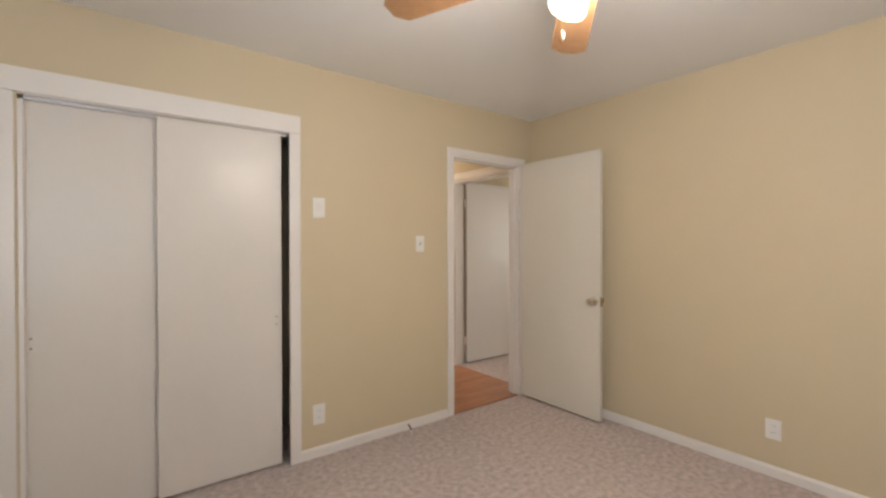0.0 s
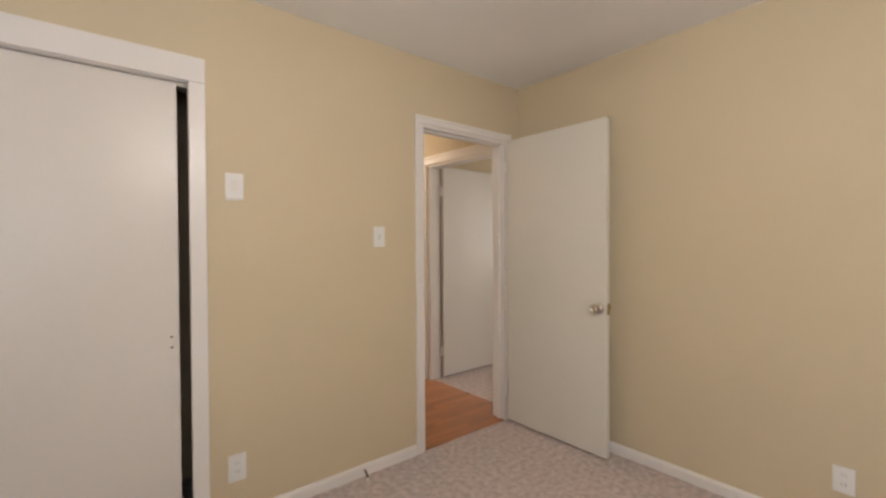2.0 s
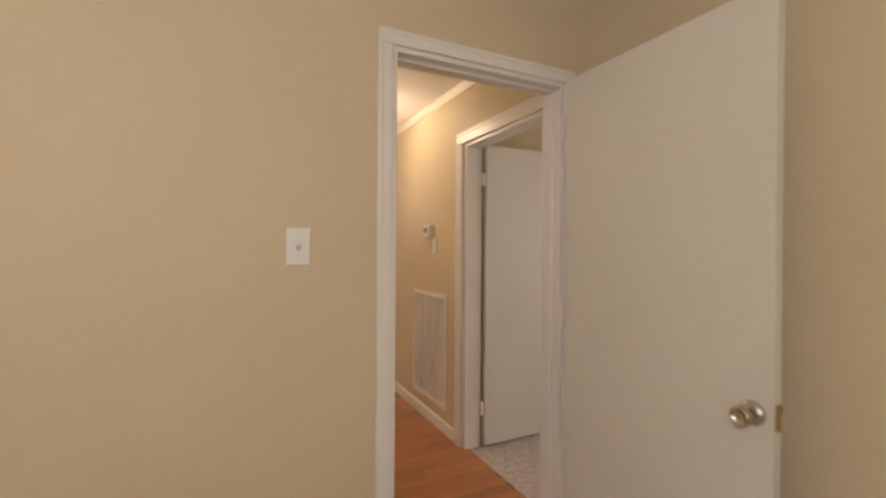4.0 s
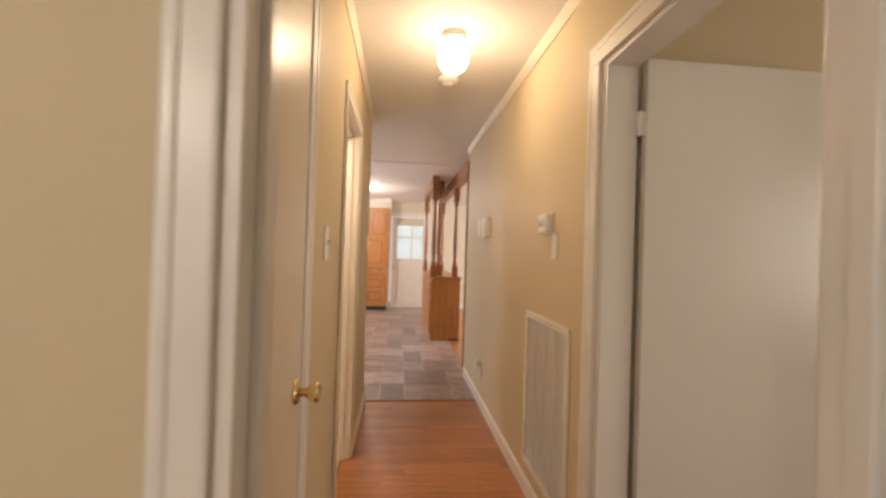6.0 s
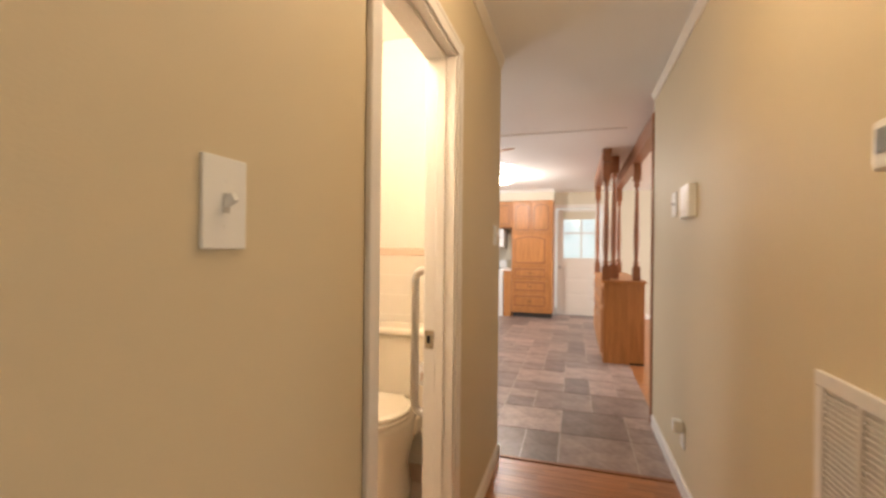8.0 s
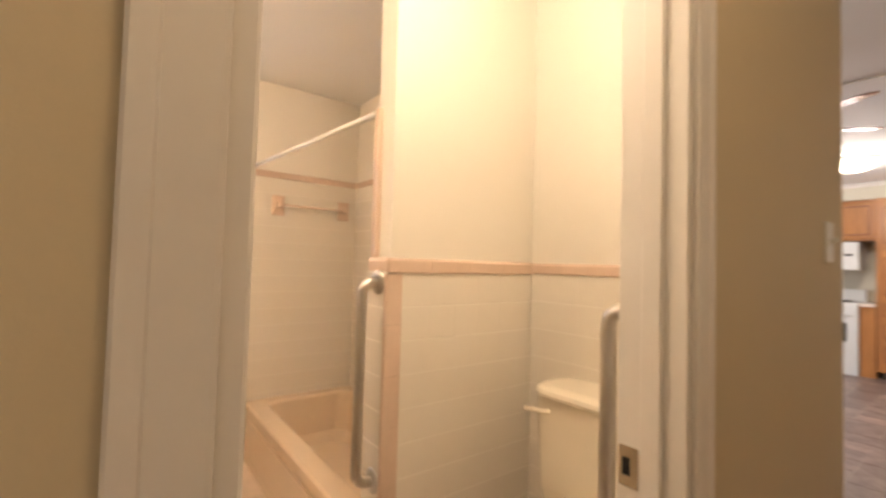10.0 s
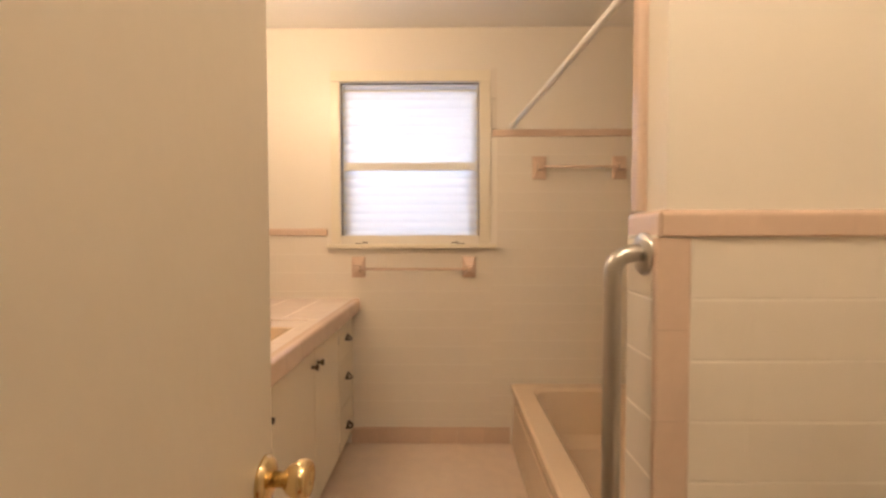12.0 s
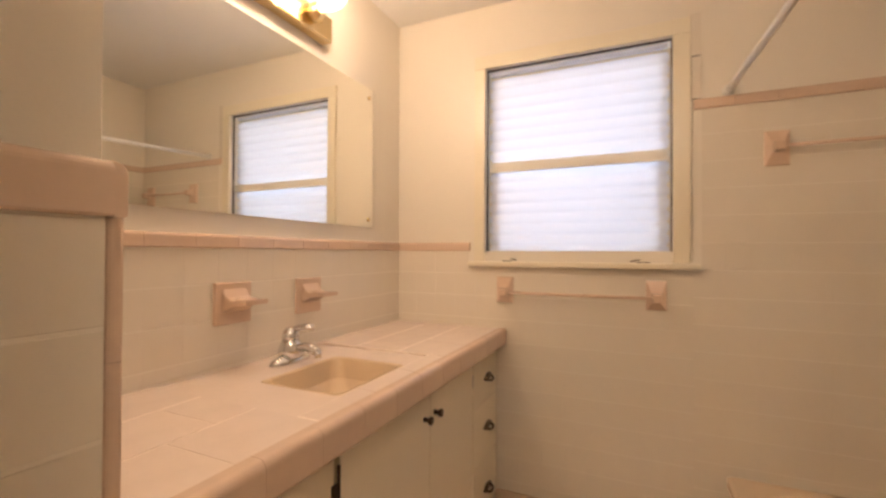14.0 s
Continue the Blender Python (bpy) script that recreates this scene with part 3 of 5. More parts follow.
# plate with ragged paper edge by the closet
bp = thing("blank_wall_plate", (1.22, 2.5, 1.57), "white cover taped over a wall box", "wall plate")
bm = bmesh.new()
box(bm, 1.181, 1.259, 2.494, 2.5, 1.515, 1.63, 0.002)
part("cover", bm, M_PLASTIC, bp)
bm = bmesh.new()
rr = random.Random(4)
for i in range(9):
    u = 1.184 + i * 0.0085
    box(bm, u, u + 0.0075, 2.4965, 2.4995, 1.503 + rr.random() * 0.008, 1.518)
part("paper_edge", bm, M_PLASTIC, bp, "ragged white paper edge")
part("patch", box(bmesh.new(), 1.2, 1.24, 2.493, 2.4945, 1.548, 1.597, 0.0004), M_TRIM, bp)
nub = thing("adapter_plug", (3.18, 5.78, 0.36), "small white plug-in adapter in the outlet", "adapter")
part("body", box(bmesh.new(), 3.148, 3.191, 5.752, 5.808, 0.325, 0.385, 0.006), M_PLASTIC, nub)
part("prongs", B(3.186, 3.194, 5.772, 5.788, 0.345, 0.352), M_STEEL, nub)

ds = thing("door_stop", (1.875, 2.486, 0.035), "bent spring door stop on the baseboard", "door stop")
part("spring", tube(bmesh.new(), [(1.875, 2.487, 0.035), (1.872, 2.455, 0.036), (1.862, 2.425, 0.02)], 0.006, 8), M_BRONZE, ds, smooth=True)
part("tip", lathe(bmesh.new(), [(0, 0), (0.008, 0), (0.008, 0.012), (0, 0.014)], Matrix.Translation((1.86, 2.422, 0.008))), M_PLASTIC, ds, smooth=True)

th = thing("thermostat", (3.2, 4.15, 1.47), "white wall thermostat with a small dark display", "thermostat")
part("base", box(bmesh.new(), 3.188, 3.2, 4.085, 4.215, 1.417, 1.518, 0.003), M_PLASTIC, th)
part("body", box(bmesh.new(), 3.16, 3.188, 4.093, 4.207, 1.421, 1.514, 0.012, 3), M_PLASTIC, th)
part("display", box(bmesh.new(), 3.157, 3.1605, 4.125, 4.19, 1.452, 1.496, 0.001), M_LCD, th, "grey display window")

db = thing("door_chime", (3.2, 5.637, 1.53), "small white chime box on the hall wall", "chime")
part("box", box(bmesh.new(), 3.16, 3.2, 5.555, 5.72, 1.445, 1.608, 0.006), M_PLASTIC, db)
part("grille", box(bmesh.new(), 3.1575, 3.1605, 5.585, 5.69, 1.475, 1.578, 0.001), M_TRIM, db)
plate("wall_plate_pair", "x", HR, -1, 6.03, 1.55, 0.12, 0.14, "white double plate on the hall wall", "wall plate", "switch")

# return air grille
vg = thing("return_air_grille", (3.2, 4.15, 0.58), "white steel return air grille low on the hall wall", "air grille")
bm = bmesh.new()
y0, y1, z0, z1 = 3.845, 4.455, 0.165, 1.0
for a in ((y0, y1, z1 - 0.034, z1), (y0, y1, z0, z0 + 0.034), (y0, y0 + 0.034, z0 + 0.034, z1 - 0.034), (y1 - 0.034, y1, z0 + 0.034, z1 - 0.034)):
    box(bm, 3.186, 3.2, *a, 0.003)
part("frame", bm, M_TRIM, vg)
# added white sheet, lightens the gaps that would otherwise go dark
part("backing", B(3.198, 3.1995, y0 + 0.03, y1 - 0.03, z0 + 0.03, z1 - 0.03), M_PLASTIC, vg, "pale plate added behind the slats to keep the gaps light")
for k in range(1, 4):
    yy = y0 + 0.034 + k * (y1 - y0 - 0.068) / 4
    part("mullion", box(bmesh.new(), 3.186, 3.198, yy - 0.007, yy + 0.007, z0 + 0.034, z1 - 0.034, 0.001), M_TRIM, vg)
slat = bmesh.new()
box(slat, -0.0065, 0.0065, -(y1 - y0 - 0.07) / 2, (y1 - y0 - 0.07) / 2, -0.0009, 0.0009, m=pose(0, 0, 0, 0, 66, 0))
slat = mesh("slat", slat, M_TRIM)
n = 58
for i in range(n):
    s = new("slat", slat)
    s.parent = vg
    s.matrix_basis = Matrix.Translation((3.1925 - 3.2, 0.0, z0 + 0.04 + (z1 - z0 - 0.08) * i / (n - 1) - 0.58))

# ---- hall ceiling ----
GX, GY = 2.712, 4.306
hl = thing("hall_ceiling_light", (GX, GY, H), "lit opal glass globe on a white ceiling base", "ceiling light")
part("base", lathe(bmesh.new(), [(0, 0), (0.06, 0), (0.064, -0.01), (0.064, -0.02), (0.05, -0.028), (0, -0.028)], Matrix.Translation((GX, GY, H))), M_PLASTIC, hl, smooth=True)
part("collar", lathe(bmesh.new(), [(0.05, -0.024), (0.06, -0.026), (0.06, -0.032), (0.05, -0.034)], Matrix.Translation((GX, GY, H))), M_STEEL, hl, "thin metal collar", True)
gl = part("globe", lathe(bmesh.new(), [(0.048, -0.032), (0.06, -0.045), (0.076, -0.075), (0.083, -0.112), (0.078, -0.152), (0.06, -0.185), (0.032, -0.203), (0, -0.207)],
                         Matrix.Translation((GX, GY, H))), M_GLOBE, hl, "glowing opal glass", True)
gl.visible_shadow = False
sm = thing("smoke_detector", (2.744, 4.89, H), "white round smoke detector on the ceiling", "smoke detector")
part("body", lathe(bmesh.new(), [(0, 0), (0.066, 0), (0.066, -0.018), (0.058, -0.03), (0.045, -0.033), (0, -0.033)], Matrix.Translation((2.744, 4.89, H))), M_PLASTIC, sm, smooth=True)
part("cap", lathe(bmesh.new(), [(0, -0.032), (0.036, -0.032), (0.034, -0.044), (0, -0.046)], Matrix.Translation((2.744, 4.89, H))), M_PLASTIC, sm, smooth=True)

# ---- ceiling fan ----


def ceiling_fan(x, y, z, first, label, lit=True, wood=None):
    """A five-blade fan whose blades turn at height z."""
    fan = thing("ceiling_fan", (x, y, H), label, "ceiling fan")
    c = Matrix.Translation((x, y, 0))
    part("canopy", lathe(bmesh.new(), [(0, H), (0.07, H), (0.068, H - 0.02), (0.03, H - 0.05), (0, H - 0.05)], c), M_BRASS, fan, smooth=True)
    part("downrod", rod(bmesh.new(), (x, y, H - 0.05), (x, y, z + 0.1), 0.012), M_BRASS, fan, smooth=True)
    part("motor", lathe(bmesh.new(), [(0, z + 0.11), (0.05, z + 0.11), (0.1, z + 0.085), (0.115, z + 0.05), (0.115, z + 0.02), (0.09, z - 0.01), (0.05, z - 0.03), (0, z - 0.03)], c), M_BRASS, fan, smooth=True)
    part("light_fitter", lathe(bmesh.new(), [(0, z - 0.03), (0.045, z - 0.03), (0.06, z - 0.05), (0.06, z - 0.085), (0.03, z - 0.1), (0, z - 0.1)], c), M_BRASS, fan, smooth=True)
    for i in range(5):
        m = c @ Matrix.Translation((0, 0, z)) @ pose(0, 0, 0, 0, 0, first + 72 * i) @ pose(0, 0, 0, 10)
        bm = bmesh.new()
        prism(bm, [(0.17, -0.048), (0.2, -0.056), (0.58, -0.068), (0.615, -0.066), (0.65, -0.03), (0.65, 0.03), (0.615, 0.066), (0.58, 0.068), (0.2, 0.056), (0.17, 0.048)], -0.003, 0.003, "z")
        bm.transform(m)
        part("blade", bm, wood or M_BLADE, fan, "wood blade")
        bm = box(bmesh.new(), 0.09, 0.22, -0.018, 0.018, -0.009, -0.004, 0.002)
        bm.transform(m)
        part("blade_arm", bm, M_BRASS, fan)
    if lit:
        for i in range(3):
            m = c @ Matrix.Translation((0, 0, z - 0.05)) @ pose(0, 0, 0, 0, 0, first + 20 + 120 * i) @ pose(0.045, 0, 0, 0, 112, 0)
            s = part("glass_shade", lathe(bmesh.new(), [(0.018, 0), (0.03, 0.012), (0.042, 0.04), (0.05, 0.075), (0.058, 0.1), (0.054, 0.1), (0.046, 0.075), (0.036, 0.04), (0.02, 0.01)], m), M_GLOBE, fan, "glowing frosted glass shade", True)
            s.visible_shadow = False
        for dx, dy, ln in ((-0.03, 0.07, 0.135), (0.02, 0.04, 0.098)):
            p = part("pull_chain", rod(bmesh.new(), (x + dx, y + dy, z - 0.07), (x + dx, y + dy, z - 0.07 - ln), 0.0012, n=6), M_BRASS, fan)
            if ln > 0.1:
                part("chain_fob", lathe(bmesh.new(), [(0, 0), (0.006, -0.004), (0.008, -0.02), (0.005, -0.034), (0, -0.036)], Matrix.Translation((x + dx, y + dy, z - 0.07 - ln))), M_BLADE, fan, smooth=True)
    return fan


ceiling_fan(1.20, 0.53, 2.12, 42, "five-blade wood ceiling fan with lit glass shades")

# ---- bedroom windows (out of view; the side one is added to let light in) ----
for nm, ax, f, a0, a1, z0, z1 in (("window_1", "y", -2.36, -1.15, 0.45, 0.85, 2.05), ("added_side_window", "x", -1.36, -2.0, -0.4, 0.9, 2.0), ("window_4", "x", 6.25, 1.2, 2.8, 0.85, 2.05)):
    bm = bmesh.new()
    for u, v, lo, hi in ((a0, a0 + 0.05, z0, z1), (a1 - 0.05, a1, z0, z1), (a0 + 0.05, a1 - 0.05, z0, z0 + 0.05), (a0 + 0.05, a1 - 0.05, z1 - 0.05, z1), (a0 + 0.05, a1 - 0.05, (z0 + z1) / 2 - 0.025, (z0 + z1) / 2 + 0.025)):
        box(bm, *((f - 0.03, f + 0.03, u, v) if ax == "x" else (u, v, f - 0.03, f + 0.03)), lo, hi, 0.004)
    setting(nm, bm, M_TRIM, "unseen white double hung window frame")

# ---- bathroom fittings ----
wx0, wx1 = W - 0.14, W
bw = setting("window_3", bmesh.new(), M_TRIM, "cream painted bathroom window")
bm = bmesh.new()
for y0, y1, z0, z1 in ((3.72, 3.775, 1.19, 2.135), (4.59, 4.655, 1.19, 2.135), (3.72, 4.655, 2.1355, 2.2)):
    box(bm, W - 0.002, W + 0.016, y0, y1, z0, z1, 0.004)
part("window_casing", bm, M_VANITY, bw)
part("window_sill", box(bmesh.new(), W - 0.06, W + 0.045, 3.695, 4.69, 1.165, 1.1895, 0.006), M_VANITY, bw)
bm = bmesh.new()
for y0, y1, z0, z1 in ((3.7755, 3.7805, 1.19, 2.1345), (4.5845, 4.5895, 1.19, 2.1345), (3.7805, 4.5845, 2.1295, 2.1345)):
    box(bm, W - 0.024, W - 0.012, y0, y1, z0, z1)
part("window_channel", bm, M_BRONZE, bw, "dark metal sash channel")
bm = bmesh.new()
for y0, y1, z0, z1 in ((3.776, 3.832, 1.2, 1.65), (4.533, 4.589, 1.2, 1.65), (3.776, 3.815, 1.65, 2.12), (4.55, 4.589, 1.65, 2.12), (3.815, 4.55, 1.1905, 1.24), (3.815, 4.55, 2.085, 2.12)):
    box(bm, W - 0.098, W - 0.066, y0, y1, z0, z1, 0.002)
part("sash", bm, M_VANITY, bw)
part("meeting_rail", box(bmesh.new(), W - 0.033, W - 0.012, 3.788, 4.577, 1.624, 1.672, 0.004), M_PLASTIC, bw)
part("bottom_rail", box(bmesh.new(), W - 0.033, W - 0.012, 3.788, 4.577, 1.19, 1.222, 0.004), M_VANITY, bw)
for z0, z1 in ((1.23, 1.62), (1.66, 2.09)):
    pn = part("pane", B(W - 0.084, W - 0.080, 3.81, 4.555, z0, z1), M_GLASS, bw)
    pn.visible_shadow = False
for y in (3.885, 4.48):
    bm = box(bmesh.new(), W - 0.018, W + 0.01, y - 0.025, y + 0.025, 1.19, 1.194, 0.001)
    tube(bm, [(W - 0.006, y, 1.193), (W + 0.0, y + 0.004, 1.206), (W + 0.02, y + 0.05 * (1 if y < 4 else -1), 1.196)], 0.003, 6)
    part("sash_latch", bm, M_BRONZE, bw, "dark metal sash latch")
bl = thing("window_blind", (W - 0.07, 4.18, 1.2), "white translucent pleated blind glowing with daylight", "window blind")
part("headrail", box(bmesh.new(), W - 0.052, W - 0.034, 3.79, 4.575, 2.108, 2.126, 0.002), M_SLAT, bl)
bm = bmesh.new()
rows = []
for i in range(17 * 6 + 1):
    z = 1.214 + 0.0519 * i / 6
    bulge = 0.008 * abs(math.sin(math.pi * i / 6)) ** 0.8
    rows.append([bm.verts.new((W - 0.05 + bulge, y, z)) for y in (3.793 - 1.3 * bulge, 4.18, 4.572 + 1.3 * bulge)])
for a, b in zip(rows, rows[1:]):
    for i in range(2):
        bm.faces.new((a[i], a[i + 1], b[i + 1], b[i]))
part("shade_cloth", bm, M_SLAT, bl, "pleated translucent cloth", True)
part("bottom_bar", box(bmesh.new(), W - 0.05, W - 0.034, 3.792, 4.573, 1.2, 1.214, 0.002), M_SLAT, bl)
setting("backdrop_bath_window", B(W - 0.5, W - 0.49, 3.2, 5.2, 0.7, 2.7), M_OUT, "bright overcast daylight outside")


def tile_mesh(w, h, d=0.008, c=0.0016):
    bm = bmesh.new()
    rows = []
    for x, y, z in ((w / 2, h / 2, 0), (w / 2, h / 2, d - c), (w / 2 - c * 0.04, h / 2 - c, d)):
        rows.append([bm.verts.new((sx * x, z, sy * y)) for sx, sy in ((-1, -1), (1, -1), (1, 1), (-1, 1))])
    for a, b in zip(rows, rows[1:]):
        for i in range(4):
            j = (i + 1) % 4
            bm.faces.new((a[i], a[j], b[j], b[i]))
    bm.faces.new(rows[2])
    bmesh.ops.recalc_face_normals(bm, faces=bm.faces)
    return bm


CACHE = {}


def tiles(owner, frame_m, u0, u1, v0, v1, pw=0.1095, ph=0.1095, material=None, gap=0.0026, holes=(), bond=0.0, name="tile", from_top=True, side_gap=0.06):
    """Tiles on the plane u, v of frame_m, as parts of the wall that they cover; cut at the ends and round the holes."""
    material = material or M_TILE
    rows = int(math.ceil((v1 - v0) / ph - 1e-6))
    for r in range(rows):
        b1 = v1 - r * ph if from_top else min(v1, v0 + (r + 1) * ph)
        b0 = max(v0, v1 - (r + 1) * ph) if from_top else v0 + r * ph
        if b1 - b0 < 0.012:
            continue
        u = u0 - (bond * pw if r % 2 else 0)
        while u < u1 - 1e-6:
            a0, a1 = max(u, u0), min(u + pw, u1)
            u += pw
            cells = [(a0, a1, b0, b1)]
            for h in holes:
                nxt = []
                for c in cells:
                    if c[1] <= h[0] or c[0] >= h[1] or c[3] <= h[2] or c[2] >= h[3]:
                        nxt.append(c)
                        continue
                    if c[0] < h[0]:
                        nxt.append((c[0], h[0], c[2], c[3]))
                    if c[1] > h[1]:
                        nxt.append((h[1], c[1], c[2], c[3]))
                    m0, m1 = max(c[0], h[0]), min(c[1], h[1])
                    if c[2] < h[2]:
                        nxt.append((m0, m1, c[2], h[2]))
                    if c[3] > h[3]:
                        nxt.append((m0, m1, h[3], c[3]))
                cells = nxt
            for c in cells:
                w, h = c[1] - c[0] - gap * side_gap, c[3] - c[2] - gap
                if w < 0.008 or h < 0.008:
                    continue
                key = (round(w, 3), round(h, 3), material.name)
                if key not in CACHE:
                    CACHE[key] = mesh(name, tile_mesh(w, h), material)
                o = new(name, CACHE[key])
                o.parent = owner
                jx, jz = random.uniform(-0.1, 0.1), random.uniform(-0.02, 0.02)
                o.matrix_basis = frame_m @ Matrix.Translation(((c[0] + c[1]) / 2, 0, (c[2] + c[3]) / 2)) @ pose(0, 0, 0, jx, 0, jz)


def plane_x(x, out):
    """u runs along y, the tile's front faces out along x."""
    return Matrix(((0, out, 0, x), (1, 0, 0, 0), (0, 0, 1, 0), (0, 0, 0, 1)))


def plane_y(y, out):
    return Matrix(((1, 0, 0, 0), (0, out, 0, y), (0, 0, 1, 0), (0, 0, 0, 1)))


def cap_run(owner, m, u0, u1, z0, z1, depth=0.017, length=0.152, upright=False, name="trim_tile"):
    """A run of rounded trim tiles; m maps (along, out, up)."""
    n = max(1, round((u1 - u0) / length))
    step = (u1 - u0) / n
    key = ("cap", round(step, 3), round(z1 - z0, 3), depth, upright)
    if key not in CACHE:
        h = z1 - z0
        prof = [(0, 0), (depth * 0.85, 0), (depth, 0.003)]
        for i in range(6):
            a = math.pi / 2 * i / 5
            prof.append((depth * 0.35 + depth * 0.65 * math.cos(a), h - depth * 0.65 + depth * 0.65 * math.sin(a)))
        prof.append((0, h))
        bm = prism(bmesh.new(), prof, -step / 2 + 0.0004, step / 2 - 0.0004, "x")
        CACHE[key] = mesh(name, bm, M_PINK)
    for i in range(n):
        o = new(name, CACHE[key])
        o.parent = owner
        c = u0 + (i + 0.5) * step
        o.matrix_basis = m @ (Matrix.Translation((z0, 0, c)) @ pose(0, 0, 0, 0, -90, 0) @ Matrix.Diagonal((1, 1, -1, 1)) if upright else Matrix.Translation((c, 0, z0)))


CAPZ, ACAP = 1.24, 1.262
wall_w, wall_s, wall_n, wall_t = (bpy.data.objects[n] for n in ("wall_bath_west", "wall_bath_south", "wall_bath_north", "wall_tub_north"))
wing, alcove, hall_l = bpy.data.objects["wall_bath_wing"], bpy.data.objects["wall_bath_alcove"], bpy.data.objects["wall_hall_left"]
# tile backing
for nm, a in (("tile_backing", (W, W + 0.0084, YS, 4.66, 0, CAPZ)), ("tile_backing", (W, W + 0.0084, 4.66, YT, 0, 1.822)),
              ("tile_backing", (W + 0.0085, AX, YS, YS + 0.0084, 0.8, CAPZ)), ("tile_backing", (W + 0.0085, 1.205, YT - 0.0084, YT, 0.2, 1.822)),
              ("tile_backing", (1.312, BX, YN - 0.0084, YN, 0, CAPZ)), ("tile_backing", (1.312, 1.3208, 4.772, YN - 0.0085, 0, CAPZ)),
              ("tile_backing", (1.2, 1.3207, 4.7697, 4.79, 0, CAPZ)), ("tile_backing", (AX, BX, AY, AY + 0.0084, 0, ACAP)),
              ("tile_backing", (AX - 0.0083, AX, YS + 0.01, AY, 0, ACAP)), ("tile_backing", (BX - 0.0084, BX, 4.9, YN, 0, CAPZ)),
              ("tile_backing", (1.2, 1.205, 4.79, YT - 0.009, 0.2, 1.79))):
    setting(nm, B(*a), M_GROUT, "cream grout bed")
HOLE = (3.69, 4.695, 1.16, 2.3)
tiles(wall_w, plane_x(W + 0.001, 1), YS + 0.006, 4.665, 0.10, CAPZ, holes=(HOLE,))
tiles(wall_w, plane_x(W + 0.001, 1), 4.665, YT - 0.006, 0.10, 1.822, holes=(HOLE,))
tiles(wall_s, plane_y(YS + 0.001, 1), W + 0.01, AX - 0.012, 0.87, CAPZ)
tiles(wall_t, plane_y(YT - 0.001, -1), W + 0.01, 1.2, 0.34, 1.822)
tiles(wall_n, plane_y(YN - 0.001, -1), 1.322, BX - 0.006, 0.10, CAPZ, gap=0.0034)
tiles(wing, plane_x(1.3135, 1), 4.832, YN - 0.006, 0.10, CAPZ - 0.005, gap=0.0038)
tiles(wing, plane_y(4.777, -1), 1.2, 1.3135, 0.10, CAPZ - 0.005)
tiles(alcove, plane_y(AY + 0.001, 1), AX, BX - 0.006, 0.10, ACAP)
tiles(alcove, plane_x(AX - 0.001, -1), YS + 0.01, AY - 0.02, 0.88, ACAP)
tiles(hall_l, plane_x(BX - 0.001, -1), 4.9, YN - 0.006, 0.10, CAPZ)
cap_run(wall_w, plane_x(W, 1), YS + 0.01, 3.695, CAPZ, CAPZ + 0.042)
cap_run(wall_w, plane_x(W, 1), 4.665, YT - 0.01, 1.816, 1.858)
tiles(wall_w, plane_x(W + 0.002, 1), 4.657, 4.692, 1.86, 2.21, 0.035, 0.175)
cap_run(wall_s, plane_y(YS, 1), W + 0.016, AX - 0.012, CAPZ, CAPZ + 0.042)
cap_run(wall_t, plane_y(YT, -1), W + 0.016, 1.2, 1.816, 1.858)
cap_run(wall_n, plane_y(YN, -1), 1.33, BX, CAPZ, CAPZ + 0.042)
cap_run(wing, plane_x(1.312, 1), 4.775, YN - 0.016, CAPZ - 0.004, CAPZ + 0.044, 0.018)
cap_run(wing, plane_y(4.79, -1), 1.2, 1.326, CAPZ - 0.004, CAPZ + 0.044, 0.02)
cap_run(wing, plane_x(1.3125, 1), 0.10, CAPZ - 0.006, 4.768, 4.831, 0.014, upright=True)
cap_run(wing, plane_y(4.79, -1), CAPZ + 0.046, 1.79, 1.202, 1.236, 0.016, upright=True)
cap_run(alcove, plane_y(AY, 1), AX - 0.004, BX, ACAP, ACAP + 0.056, 0.018)
cap_run(alcove, plane_x(AX, -1), YS + 0.02, AY + 0.01, ACAP, ACAP + 0.056, 0.02)
cap_run(alcove, plane_y(AY - 0.004, 1), 0.10, ACAP, AX - 0.017, AX - 0.002, 0.014, upright=True)
cap_run(hall_l, plane_x(BX, -1), 4.9, YN - 0.016, CAPZ, CAPZ + 0.042)
# base tiles
cap_run(wall_w, plane_x(W, 1), 3.83, 4.775, 0.0, 0.098, 0.014, name="base_tile")
cap_run(wall_n, plane_y(YN, -1), 1.33, BX, 0.0, 0.098, 0.014, name="base_tile")
cap_run(wing, plane_x(1.312, 1), 4.79, YN - 0.014, 0.0, 0.098, 0.014, name="base_tile")
cap_run(hall_l, plane_x(BX, -1), 4.9, YN - 0.014, 0.0, 0.098, 0.014, name="base_tile")

# tub


def ring(x0, x1, y0, y1, r, z, n=6):
    pts = []
    for cx, cy, a0 in ((x1 - r, y1 - r, 0), (x0 + r, y1 - r, 90), (x0 + r, y0 + r, 180), (x1 - r, y0 + r, 270)):
        for i in range(n + 1):
            a = radians(a0 + 90 * i / n)
            pts.append((cx + r * math.cos(a), cy + r * math.sin(a), z))
    return pts


def loft(bm, rings, cap=True, base=False):
    vs = [[bm.verts.new(p) for p in r] for r in rings]
    for a, b in zip(vs, vs[1:]):
        for i in range(len(a)):
            j = (i + 1) % len(a)
            bm.faces.new((a[i], a[j], b[j], b[i]))
    if cap:
        bm.faces.new(vs[-1])
    if base:
        bm.faces.new(vs[0])
    bmesh.ops.recalc_face_normals(bm, faces=bm.faces)
    return bm


